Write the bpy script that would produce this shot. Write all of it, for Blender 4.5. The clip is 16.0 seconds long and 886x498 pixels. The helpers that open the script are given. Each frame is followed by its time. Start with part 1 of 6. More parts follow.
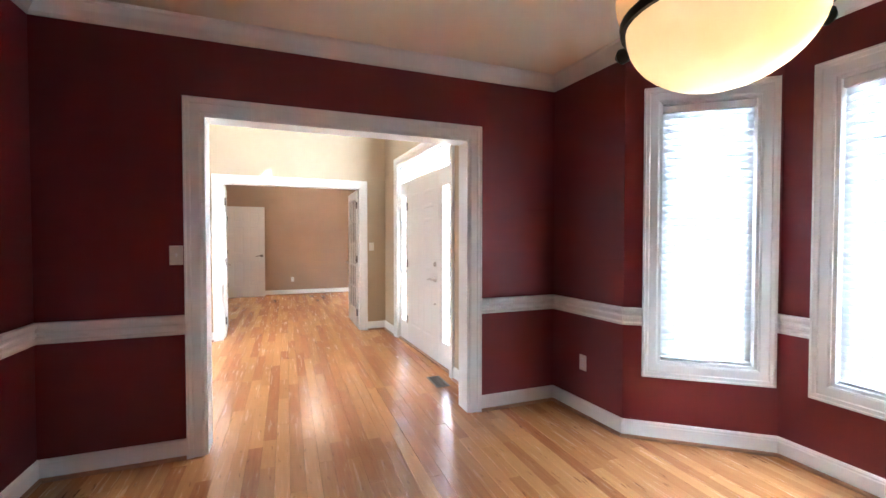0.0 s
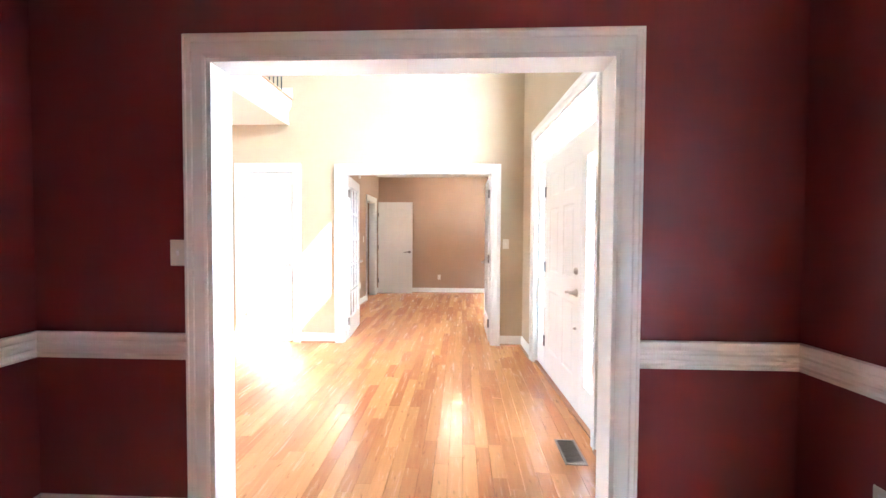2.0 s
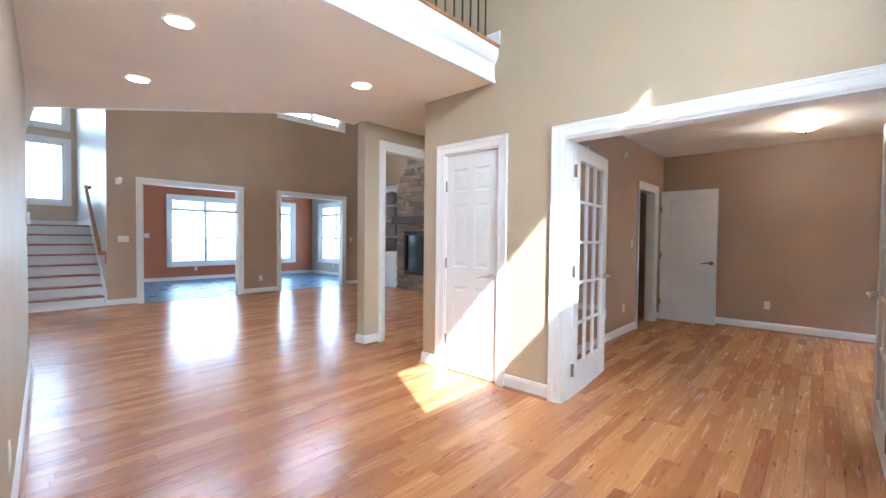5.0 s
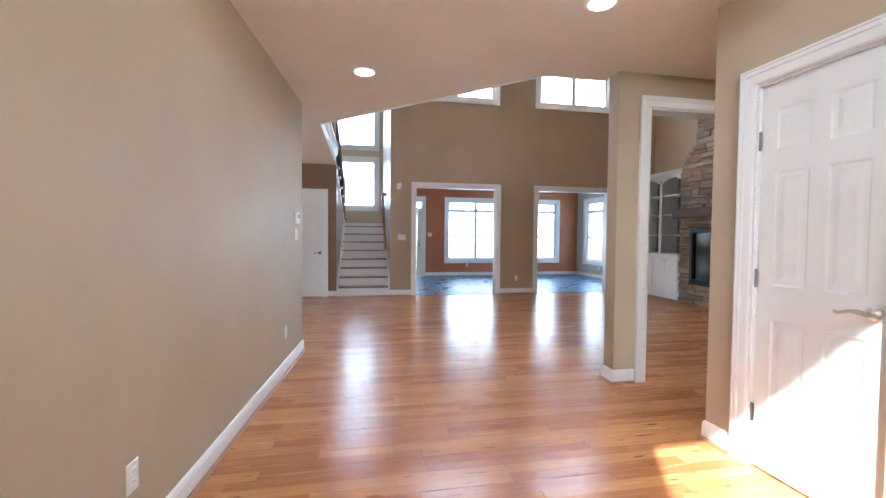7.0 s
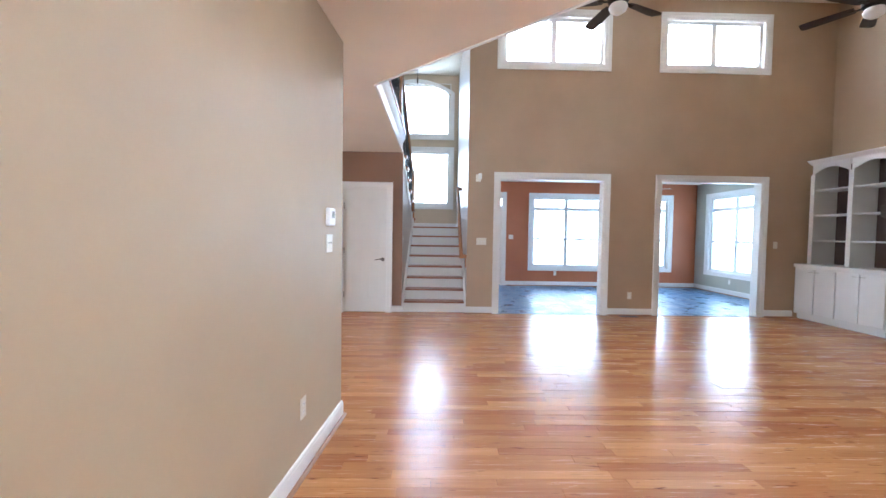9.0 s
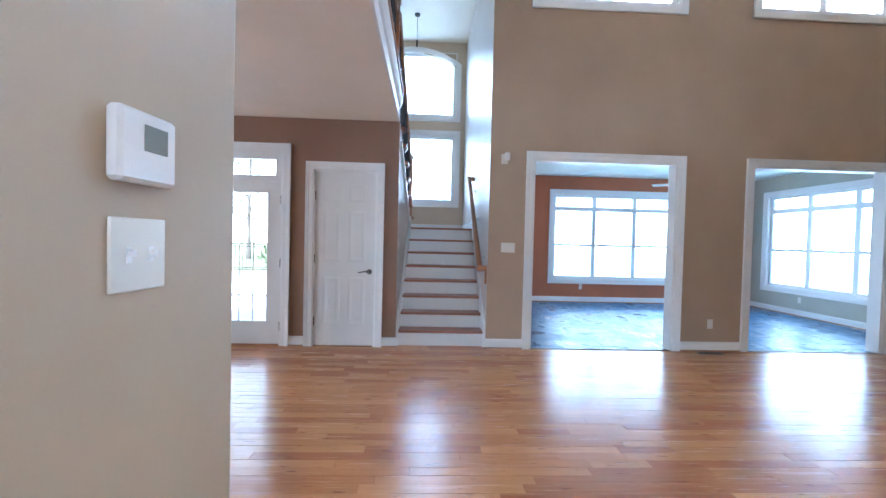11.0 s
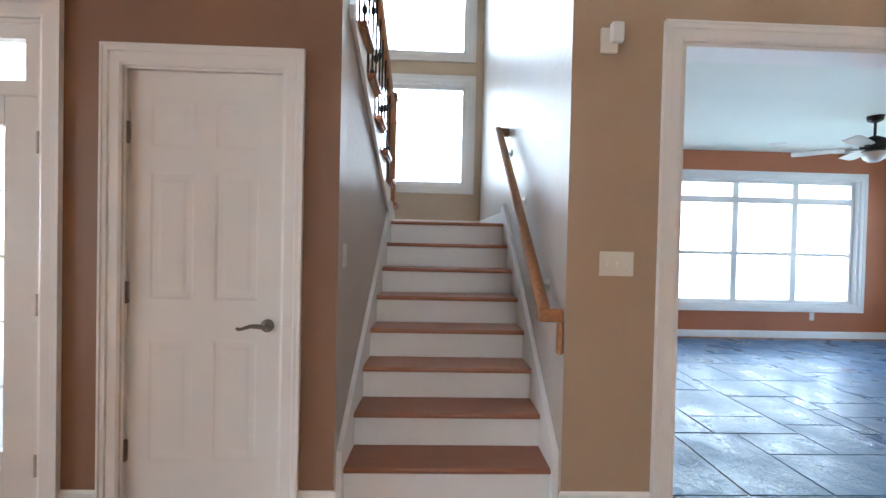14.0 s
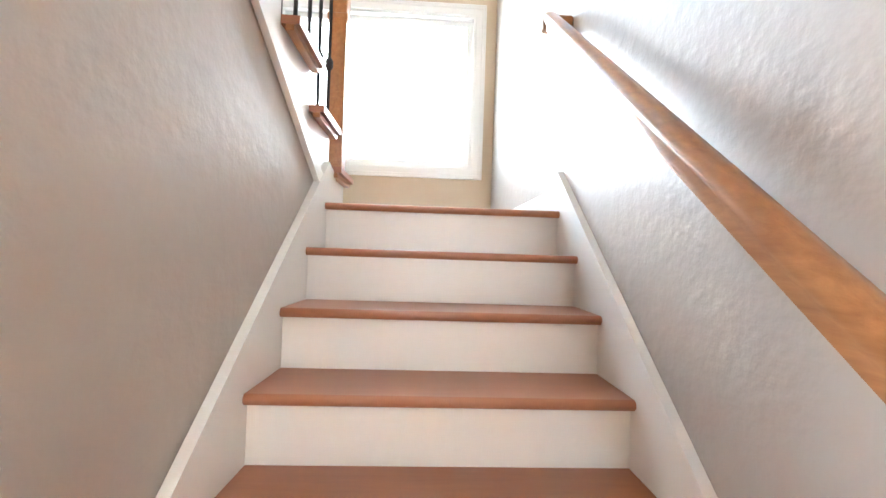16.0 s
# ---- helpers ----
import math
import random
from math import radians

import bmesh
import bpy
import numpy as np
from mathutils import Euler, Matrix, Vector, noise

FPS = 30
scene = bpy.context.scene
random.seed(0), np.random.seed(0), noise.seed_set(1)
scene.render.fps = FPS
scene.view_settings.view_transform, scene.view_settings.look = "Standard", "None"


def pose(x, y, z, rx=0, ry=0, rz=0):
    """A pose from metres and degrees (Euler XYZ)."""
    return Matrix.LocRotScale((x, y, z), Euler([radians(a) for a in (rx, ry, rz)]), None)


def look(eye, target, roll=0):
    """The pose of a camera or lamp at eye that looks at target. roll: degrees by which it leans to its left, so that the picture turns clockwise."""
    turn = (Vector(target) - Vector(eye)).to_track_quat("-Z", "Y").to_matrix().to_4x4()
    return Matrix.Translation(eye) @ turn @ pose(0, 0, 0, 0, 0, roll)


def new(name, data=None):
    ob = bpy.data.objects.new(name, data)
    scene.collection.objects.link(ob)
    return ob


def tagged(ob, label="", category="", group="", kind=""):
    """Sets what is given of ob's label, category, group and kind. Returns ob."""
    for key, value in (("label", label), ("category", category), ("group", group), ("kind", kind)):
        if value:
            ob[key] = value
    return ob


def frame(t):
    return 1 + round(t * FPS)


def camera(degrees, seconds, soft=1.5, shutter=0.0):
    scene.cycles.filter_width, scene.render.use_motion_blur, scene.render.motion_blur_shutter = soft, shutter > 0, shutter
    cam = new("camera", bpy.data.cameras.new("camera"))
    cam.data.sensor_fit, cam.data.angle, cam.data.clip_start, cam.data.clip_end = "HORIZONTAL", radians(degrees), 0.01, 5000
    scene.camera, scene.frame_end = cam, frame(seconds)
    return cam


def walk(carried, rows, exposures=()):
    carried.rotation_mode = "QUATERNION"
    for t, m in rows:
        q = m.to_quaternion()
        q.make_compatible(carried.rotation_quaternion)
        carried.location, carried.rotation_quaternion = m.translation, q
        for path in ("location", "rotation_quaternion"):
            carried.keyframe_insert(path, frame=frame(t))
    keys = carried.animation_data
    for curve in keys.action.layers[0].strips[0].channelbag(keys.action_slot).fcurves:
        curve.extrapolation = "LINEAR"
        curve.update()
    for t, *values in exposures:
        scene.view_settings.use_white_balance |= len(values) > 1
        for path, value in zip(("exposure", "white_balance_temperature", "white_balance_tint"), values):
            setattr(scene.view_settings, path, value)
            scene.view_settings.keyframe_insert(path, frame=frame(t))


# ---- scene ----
cam = camera(93.6, 16.0)
PATH = [
    (0, (0.851, 0.266, 1.303), (1.555, 2.137, 1.257), 0.0),
    (0.5, (1.053, 0.412, 1.314), (1.447, 2.372, 1.258), 0.0),
    (1, (1.247, 0.668, 1.306), (1.403, 2.661, 1.245), 0.1),
    (1.5, (1.38, 1.004, 1.294), (1.338, 3.003, 1.23), 0.3),
    (2, (1.482, 1.338, 1.289), (1.393, 3.335, 1.227), 0.3),
    (2.5, (1.56, 1.7, 1.279), (1.34, 3.688, 1.223), 0.4),
    (3, (1.582, 2.023, 1.27), (1.18, 3.982, 1.219), 0.5),
    (3.2, (1.579, 2.157, 1.266), (1.09, 4.096, 1.218), 0.4),
    (5.3, (1.505, 3.471, 1.266), (0.023, 4.812, 1.209), 0.5),
    (5.5, (1.465, 3.593, 1.272), (-0.103, 4.833, 1.213), 0.4),
    (6, (1.31, 3.817, 1.261), (-0.439, 4.786, 1.2), 0.5),
    (6.5, (1.05, 4.038, 1.27), (-0.839, 4.691, 1.202), 0.4),
    (7, (0.748, 4.175, 1.243), (-1.215, 4.551, 1.176), 0.5),
    (7.5, (0.361, 4.252, 1.226), (-1.635, 4.364, 1.158), 0.7),
    (8, (-0.065, 4.248, 1.231), (-2.064, 4.284, 1.167), 0.8),
    (8.5, (-0.509, 4.233, 1.28), (-2.507, 4.274, 1.208), 0.9),
    (9, (-0.941, 4.189, 1.307), (-2.94, 4.227, 1.233), 0.9),
    (9.2, (-1.145, 4.159, 1.319), (-3.143, 4.201, 1.245), 1.0),
    (11.3, (-3.162, 3.968, 1.268), (-5.159, 4.055, 1.222), 1.4),
    (11.5, (-3.339, 3.967, 1.288), (-5.337, 4.047, 1.236), 1.4),
    (12, (-3.84, 3.965, 1.279), (-5.838, 4.041, 1.226), 1.3),
    (12.5, (-4.323, 3.977, 1.262), (-6.321, 4.049, 1.215), 1.3),
    (13, (-4.827, 4.004, 1.254), (-6.826, 4.065, 1.212), 1.2),
    (13.5, (-5.301, 4.042, 1.253), (-7.299, 4.102, 1.217), 1.3),
    (14, (-5.814, 4.07, 1.271), (-7.812, 4.134, 1.24), 1.3),
    (14.5, (-6.285, 4.104, 1.259), (-8.283, 4.179, 1.228), 1.5),
    (15, (-6.773, 4.115, 1.249), (-8.771, 4.201, 1.228), 1.5),
    (15.5, (-7.21, 4.13, 1.243), (-9.208, 4.218, 1.219), 1.6),
    (16, (-7.621, 4.136, 1.254), (-9.619, 4.231, 1.278), 1.9),
]
walk(cam, [(t, look(eye, target, roll)) for t, eye, target, roll in PATH],
     [(0.0, 2.8, 5700, 8), (1.0, 3.26, 5680, 8), (2.0, 3.42, 5480, 7), (3.2, 2.8, 5250, 5), (5.3, 2.02, 5250, 7), (6.5, 1.74, 5450, 8),
      (7.5, 2.1, 5750, 11), (8.5, 2.3, 5700, 9), (9.2, 2.4, 5400, 9), (11.3, 2.03, 4900, 6), (12.5, 1.77, 5100, 6), (13.5, 1.9, 5800, 9),
      (14.5, 2.23, 6200, 11), (15.0, 2.66, 6250, 11), (15.5, 3.24, 6450, 11), (16.0, 3.57, 6550, 10)])

# ---------------------------------------------------------------- light
SUN_WAY = Vector((-1.0, 0.55, -1.08)).normalized()
world = bpy.data.worlds.new("world")
scene.world = world
world.use_nodes = True
wn = world.node_tree.nodes
sky = wn.new("ShaderNodeTexSky")
sky.sky_type, sky.sun_disc = "NISHITA", False
sky.sun_elevation, sky.sun_rotation = math.asin(-SUN_WAY.z), math.atan2(-SUN_WAY.x, -SUN_WAY.y)
wn["Background"].inputs["Strength"].default_value = 0.14
world.node_tree.links.new(sky.outputs[0], wn["Background"].inputs["Color"])
sun_data = bpy.data.lights.new("sun", "SUN")
sun_data.energy, sun_data.angle, sun_data.color = 5.0, radians(0.6), (1.0, 0.965, 0.91)
sun = new("sun", sun_data)
sun.matrix_world = look((8, -3, 12), Vector((8, -3, 12)) + SUN_WAY)


def area(name, eye, way, sx, sy, watts, color=(0.86, 0.93, 1.0)):
    d = bpy.data.lights.new(name, "AREA")
    d.shape, d.size, d.size_y, d.energy, d.color = "RECTANGLE", sx, sy, watts, color
    ob = new(name, d)
    ob.matrix_world = look(eye, Vector(eye) + Vector(way))
    return ob


# daylight standing in the window openings
BLUE = (0.61, 0.80, 1.0)
area("sky_sunroom_far", (-11.95, 8.45, 1.40), (1, 0, 0), 4.2, 2.4, 46, BLUE)
area("sky_sunroom_side", (-9.9, 11.35, 1.45), (0, -1, 0), 3.4, 2.4, 44, BLUE)
area("sky_clerestory", (-8.15, 6.08, 4.47), (1, 0, -0.1), 2.1, 1.2, 60)
area("sky_clerestory", (-8.15, 8.72, 4.47), (1, 0, -0.1), 2.1, 1.2, 60)
area("sky_landing_low", (-11.5, 3.69, 2.7), (1, 0, 0), 2.2, 1.7, 17, BLUE)
area("sky_landing_high", (-11.5, 3.69, 4.4), (1, 0, -0.1), 2.2, 1.6, 23, BLUE)
# fill lamp for the breakfast side, behind an added window out of view
area("fill_kitchen", (-5.5, -3.3, 1.4), (0, 1, 0), 2.2, 1.6, 37)
area("sky_foyer_high", (2.72, 4.55, 3.63), (-1, 0, -0.2), 1.6, 1.0, 18)
area("sky_front_door", (2.8, 4.78, 1.2), (-1, 0, 0), 1.8, 2.3, 80)
# fill lamp behind an added office window that is never in view
area("fill_office", (3.35, 8.5, 1.35), (-1, 0, 0), 1.8, 1.5, 130)
area("sky_bay_side", (3.62, 2.42, 1.5), (-0.61, -0.79, -0.3), 0.7, 1.8, 58, (0.74, 0.87, 1.0))
area("sky_bay_middle", (4.0, 1.13, 1.5), (-1, 0, -0.3), 1.1, 1.8, 90, (0.74, 0.87, 1.0))
area("sky_bay_far", (3.62, -0.16, 1.5), (-0.61, 0.79, -0.3), 0.7, 1.8, 58, (0.74, 0.87, 1.0))
bulb = bpy.data.lights.new("pendant_bulb", "POINT")
bulb.energy, bulb.shadow_soft_size, bulb.color = 0.36, 0.025, (1.0, 0.86, 0.66)
new("pendant_bulb", bulb).location = (1.79, 0.875, 1.715)
lamp = bpy.data.lights.new("office_bulb", "POINT")
lamp.energy, lamp.shadow_soft_size, lamp.color = 6.5, 0.12, (1.0, 0.86, 0.68)
new("office_bulb", lamp).location = (1.37, 9.5, 2.49)

# ---------------------------------------------------------------- materials
def nodes(name):
    m = bpy.data.materials.new(name)
    m.use_nodes = True
    return m, m.node_tree.nodes, m.node_tree.links, m.node_tree.nodes["Principled BSDF"]


def paint(name, color, rough=0.6, spread=0.06, bump=0.15, scale=90.0, detail_dist=0.002):
    """Painted or plain surface: slight large-scale tone change, fine relief."""
    m, n, l, p = nodes(name)
    tc = n.new("ShaderNodeTexCoord")
    big = n.new("ShaderNodeTexNoise")
    big.inputs["Scale"].default_value, big.inputs["Detail"].default_value = 1.7, 4
    fine = n.new("ShaderNodeTexNoise")
    fine.inputs["Scale"].default_value, fine.inputs["Detail"].default_value = scale, 3
    ramp = n.new("ShaderNodeMapRange")
    ramp.inputs[1].default_value, ramp.inputs[2].default_value = 0.3, 0.7
    ramp.inputs[3].default_value, ramp.inputs[4].default_value = 1 - spread, 1 + spread
    mul = n.new("ShaderNodeVectorMath")
    mul.operation = "SCALE"
    mul.inputs[0].default_value = color
    l.new(tc.outputs["Object"], big.inputs["Vector"])
    l.new(tc.outputs["Object"], fine.inputs["Vector"])
    l.new(big.outputs[0], ramp.inputs[0])
    l.new(ramp.outputs[0], mul.inputs["Scale"])
    l.new(mul.outputs[0], p.inputs["Base Color"])
    rr = n.new("ShaderNodeMapRange")
    rr.inputs[3].default_value, rr.inputs[4].default_value = rough - 0.06, rough + 0.06
    l.new(fine.outputs[0], rr.inputs[0])
    l.new(rr.outputs[0], p.inputs["Roughness"])
    b = n.new("ShaderNodeBump")
    b.inputs["Strength"].default_value, b.inputs["Distance"].default_value = bump, detail_dist
    l.new(fine.outputs[0], b.inputs["Height"])
    l.new(b.outputs[0], p.inputs["Normal"])
    return m


def wood(name, dark, light, rough=0.3, grain=(6.0, 60.0, 60.0), source="", coat=0.0, knots=False):
    """Wood with grain along x of the grain scale; source picks a random tone per object or per island."""
    m, n, l, p = nodes(name)
    tc = n.new("ShaderNodeTexCoord")
    mp = n.new("ShaderNodeMapping")
    mp.inputs["Scale"].default_value = grain
    l.new(tc.outputs["Object"], mp.inputs["Vector"])
    ns = n.new("ShaderNodeTexNoise")
    ns.inputs["Scale"].default_value, ns.inputs["Detail"].default_value, ns.inputs["Roughness"].default_value = 1.0, 6, 0.65
    ns.inputs["Distortion"].default_value = 0.6
    ns.noise_dimensions = "4D"
    l.new(mp.outputs[0], ns.inputs["Vector"])
    ramp = n.new("ShaderNodeValToRGB")
    ramp.color_ramp.elements[0].color, ramp.color_ramp.elements[1].color = (*dark, 1), (*light, 1)
    ramp.color_ramp.elements[0].position, ramp.color_ramp.elements[1].position = 0.25, 0.75
    fac = ns.outputs[0]
    if source:
        rnd = n.new("ShaderNodeObjectInfo").outputs["Random"] if source == "object" else n.new("ShaderNodeNewGeometry").outputs["Random Per Island"]
        scl = n.new("ShaderNodeMath")
        scl.operation = "MULTIPLY"
        scl.inputs[1].default_value = 37.0
        l.new(rnd, scl.inputs[0])
        l.new(scl.outputs[0], ns.inputs["W"])
        mix = n.new("ShaderNodeMath")
        mix.operation = "MULTIPLY_ADD"
        mix.inputs[1].default_value = 0.37 if knots else 0.34
        l.new(rnd, mix.inputs[0])
        off = n.new("ShaderNodeMath")
        off.operation = "MULTIPLY_ADD"
        off.inputs[1].default_value, off.inputs[2].default_value = 0.42, 0.125 if knots else 0.14
        l.new(ns.outputs[0], off.inputs[0])
        l.new(off.outputs[0], mix.inputs[2])
        fac = mix.outputs[0]
    l.new(fac, ramp.inputs[0])
    col = ramp.outputs[0]
    if knots:
        vo = n.new("ShaderNodeTexNoise")
        vo.inputs["Scale"].default_value, vo.inputs["Detail"].default_value = 1.0, 2
        mp2 = n.new("ShaderNodeMapping")
        mp2.inputs["Scale"].default_value = (40.0, 6.0, 10.0)
        l.new(tc.outputs["Object"], mp2.inputs["Vector"])
        l.new(mp2.outputs[0], vo.inputs["Vector"])
        kr = n.new("ShaderNodeMapRange")
        kr.inputs[1].default_value, kr.inputs[2].default_value = 0.64, 0.74
        l.new(vo.outputs[0], kr.inputs[0])
        mx = n.new("ShaderNodeMix")
        mx.data_type = "RGBA"
        mx.inputs[7].default_value = (dark[0] * 0.55, dark[1] * 0.5, dark[2] * 0.5, 1)
        l.new(kr.outputs[0], mx.inputs[0])
        l.new(col, mx.inputs[6])
        col = mx.outputs[2]
    l.new(col, p.inputs["Base Color"])
    rr = n.new("ShaderNodeMapRange")
    rr.inputs[3].default_value, rr.inputs[4].default_value = rough - 0.05, rough + 0.08
    l.new(ns.outputs[0], rr.inputs[0])
    l.new(rr.outputs[0], p.inputs["Roughness"])
    b = n.new("ShaderNodeBump")
    b.inputs["Strength"].default_value, b.inputs["Distance"].default_value = 0.12, 0.001
    l.new(ns.outputs[0], b.inputs["Height"])
    last = b.outputs[0]
    if knots:
        wv, b2 = n.new("ShaderNodeTexNoise"), n.new("ShaderNodeBump")
        mp3 = n.new("ShaderNodeMapping")
        mp3.inputs["Scale"].default_value = (14.0, 2.2, 2.0)
        wv.inputs["Scale"].default_value = 1.0
        b2.inputs["Strength"].default_value, b2.inputs["Distance"].default_value = 0.10, 0.006
        l.new(tc.outputs["Object"], mp3.inputs["Vector"])
        l.new(mp3.outputs[0], wv.inputs["Vector"])
        l.new(wv.outputs[0], b2.inputs["Height"])
        l.new(last, b2.inputs["Normal"])
        last = b2.outputs[0]
        l.new(last, p.inputs["Coat Normal"])
    l.new(last, p.inputs["Normal"])
    p.inputs["Coat Weight"].default_value, p.inputs["Coat Roughness"].default_value = coat, 0.14
    p.inputs["Specular IOR Level"].default_value = 0.28 if knots else 0.5
    # bluish window sheen on the floor boards is put into the reflection tint
    p.inputs["Specular Tint"].default_value = (0.62, 0.83, 1.0, 1) if knots else (1, 1, 1, 1)
    return m


def metal(name, color, rough):
    m, n, l, p = nodes(name)
    p.inputs["Base Color"].default_value, p.inputs["Metallic"].default_value = (*color, 1), 1.0
    ns = n.new("ShaderNodeTexNoise")
    ns.inputs["Scale"].default_value = 40
    rr = n.new("ShaderNodeMapRange")
    rr.inputs[3].default_value, rr.inputs[4].default_value = rough - 0.08, rough + 0.12
    l.new(ns.outputs[0], rr.inputs[0])
    l.new(rr.outputs[0], p.inputs["Roughness"])
    return m


def glow(name, color, strength):
    m, n, l, p = nodes(name)
    p.inputs["Base Color"].default_value = (0.8, 0.8, 0.8, 1)
    p.inputs["Emission Color"].default_value, p.inputs["Emission Strength"].default_value = (*color, 1), strength
    return m


def clear(name, rough=0.0):
    m, n, l, p = nodes(name)
    p.inputs["Base Color"].default_value, p.inputs["Roughness"].default_value = (0.97, 0.98, 0.98, 1), rough
    p.inputs["Transmission Weight"].default_value, p.inputs["IOR"].default_value = 1.0, 1.45
    return m


RED = paint("red_wall_paint", (0.172, 0.0135, 0.016), 0.48, 0.08, 0.25)
OFFICE = paint("brown_tan_office_paint", (0.42, 0.282, 0.188), 0.5, 0.05, 0.2)
TAN = paint("tan_wall_paint", (0.475, 0.376, 0.25), 0.5, 0.05, 0.2)
KHAKI = paint("khaki_wall_paint", (0.43, 0.305, 0.198), 0.5, 0.05, 0.2)
BROWN = paint("brown_wall_paint", (0.27, 0.150, 0.088), 0.5, 0.06, 0.2)
RUST = paint("rust_wall_paint", (0.45, 0.148, 0.06), 0.5, 0.06, 0.2)
SAGE = paint("sage_wall_paint", (0.46, 0.45, 0.37), 0.5, 0.05, 0.2)
CREAM = paint("cream_landing_paint", (0.60, 0.485, 0.345), 0.5, 0.05, 0.2)
STAIRWALL = paint("textured_stair_wall_paint", (0.47, 0.41, 0.36), 0.42, 0.05, 0.45, 26.0, 0.006)
CEIL = paint("ceiling_paint", (0.87, 0.80, 0.68), 0.65, 0.03, 0.15)
WHITE = paint("white_trim_paint", (0.81, 0.80, 0.775), 0.34, 0.012, 0.02, 30.0)
DOORWHITE = paint("white_door_paint", (0.78, 0.77, 0.74), 0.35, 0.03, 0.25, 25.0)
PLASTIC = paint("almond_plastic", (0.74, 0.70, 0.61), 0.35, 0.02, 0.03)
FLOOR_REST = wood("oak_floor_rest", (0.325, 0.106, 0.036), (0.62, 0.30, 0.112), 0.245, (48.0, 3.0, 10.0), "island", 0.12, True)
FLOOR_PLANK = wood("oak_floor_plank", (0.325, 0.106, 0.036), (0.62, 0.30, 0.112), 0.245, (48.0, 3.0, 10.0), "object", 0.12, True)
JOINT = paint("floor_joint_shadow_gap", (0.09, 0.045, 0.022), 0.6)
OAK = wood("oak_stained", (0.27, 0.10, 0.035), (0.47, 0.22, 0.085), 0.3, (5.0, 45.0, 45.0), "", 0.2)
TREAD = wood("oak_tread", (0.24, 0.085, 0.042), (0.42, 0.175, 0.09), 0.33, (45.0, 4.0, 45.0), "object", 0.15)
SHOE = wood("oak_shoe", (0.26, 0.11, 0.045), (0.44, 0.22, 0.10), 0.35, (8.0, 8.0, 60.0))
IRON = paint("black_iron", (0.015, 0.013, 0.012), 0.45, 0.1, 0.2)
BRONZE = metal("dark_bronze", (0.05, 0.04, 0.035), 0.45)
NICKEL = metal("satin_nickel", (0.55, 0.52, 0.48), 0.28)
PEWTER = metal("aged_pewter", (0.22, 0.20, 0.18), 0.35)
GLASS = clear("window_glass")
VENT = metal("brown_vent_metal", (0.16, 0.12, 0.09), 0.45)
# near-black colour standing in for the shade inside slots and vents
DARK = paint("dark_recess_shade", (0.02, 0.018, 0.016), 0.7)

# ---------------------------------------------------------------- mesh helpers
def AX(x, d):
    """Mapping for a wall plane at x whose room side is in direction d; a is y."""
    return lambda a, o, z: (x + d * o, a, z)


def AY(y, d):
    return lambda a, o, z: (a, y + d * o, z)


def AF(p, q):
    """Mapping for a slanted wall from p to q (plan points); the room lies to the left of p->q."""
    p, q = Vector(p), Vector(q)
    u = (q - p).normalized()
    nrm = Vector((-u.y, u.x))
    return lambda a, o, z: (p.x + u.x * a + nrm.x * o, p.y + u.y * a + nrm.y * o, z)


def quad(bm, pts, mi=0):
    f = bm.faces.new([bm.verts.new(p) for p in pts])
    f.material_index = mi
    return f


def box(bm, x0, x1, y0, y1, z0, z1, W=None, bevel=0.0):
    W = W or (lambda a, b, c: (a, b, c))
    c = [bm.verts.new(W(x, y, z)) for x in (x0, x1) for y in (y0, y1) for z in (z0, z1)]
    fs = [bm.faces.new([c[i] for i in k]) for k in ((0, 1, 3, 2), (4, 6, 7, 5), (0, 4, 5, 1), (2, 3, 7, 6), (0, 2, 6, 4), (1, 5, 7, 3))]
    if bevel:
        es = list({e for f in fs for e in f.edges})
        bmesh.ops.bevel(bm, geom=es, offset=bevel, segments=1, affect="EDGES")
    return fs


def tube(bm, rings, seg=16, cap=True):
    """Surface through circles: rings of (centre, radius, axis)."""
    loops = []
    for c, r, ax in rings:
        q = Vector(ax).to_track_quat("Z", "Y")
        loops.append([bm.verts.new(Vector(c) + q @ Vector((r * math.cos(2 * math.pi * k / seg), r * math.sin(2 * math.pi * k / seg), 0))) for k in range(seg)])
    for A, B in zip(loops, loops[1:]):
        for k in range(seg):
            bm.faces.new((A[k], A[(k + 1) % seg], B[(k + 1) % seg], B[k]))
    if cap:
        bm.faces.new(loops[0][::-1])
        bm.faces.new(loops[-1])


def sweep(bm, stations, closed=False, cap=True):
    """Faces between equal-length lists of points; each list is a closed profile."""
    rings = [[bm.verts.new(p) for p in s] for s in stations]
    n = len(rings[0])
    pairs = list(zip(rings, rings[1:])) + ([(rings[-1], rings[0])] if closed else [])
    for A, B in pairs:
        for k in range(n):
            bm.faces.new((A[k], A[(k + 1) % n], B[(k + 1) % n], B[k]))
    if cap and not closed:
        bm.faces.new(rings[0][::-1])
        bm.faces.new(rings[-1])


def mesh_object(name, bm, mats, smooth=0):
    bmesh.ops.recalc_face_normals(bm, faces=bm.faces)
    me = bpy.data.meshes.new(name)
    bm.to_mesh(me)
    bm.free()
    for m in mats if isinstance(mats, (list, tuple)) else [mats]:
        me.materials.append(m)
    if smooth:
        me.shade_smooth()
        me.set_sharp_from_angle(angle=radians(smooth))
    return new(name, me)


def part(name, bm, material, parent, label="", smooth=0):
    ob = mesh_object(name, bm, material, smooth)
    ob.parent = parent
    base = parent
    m = Matrix.Identity(4)
    while base:
        m = m @ Matrix.Translation(-base.matrix_basis.translation) if base.data is None else m
        base = base.parent
    ob.matrix_parent_inverse = m if parent.data is None else Matrix.Identity(4)
    return tagged(ob, label)


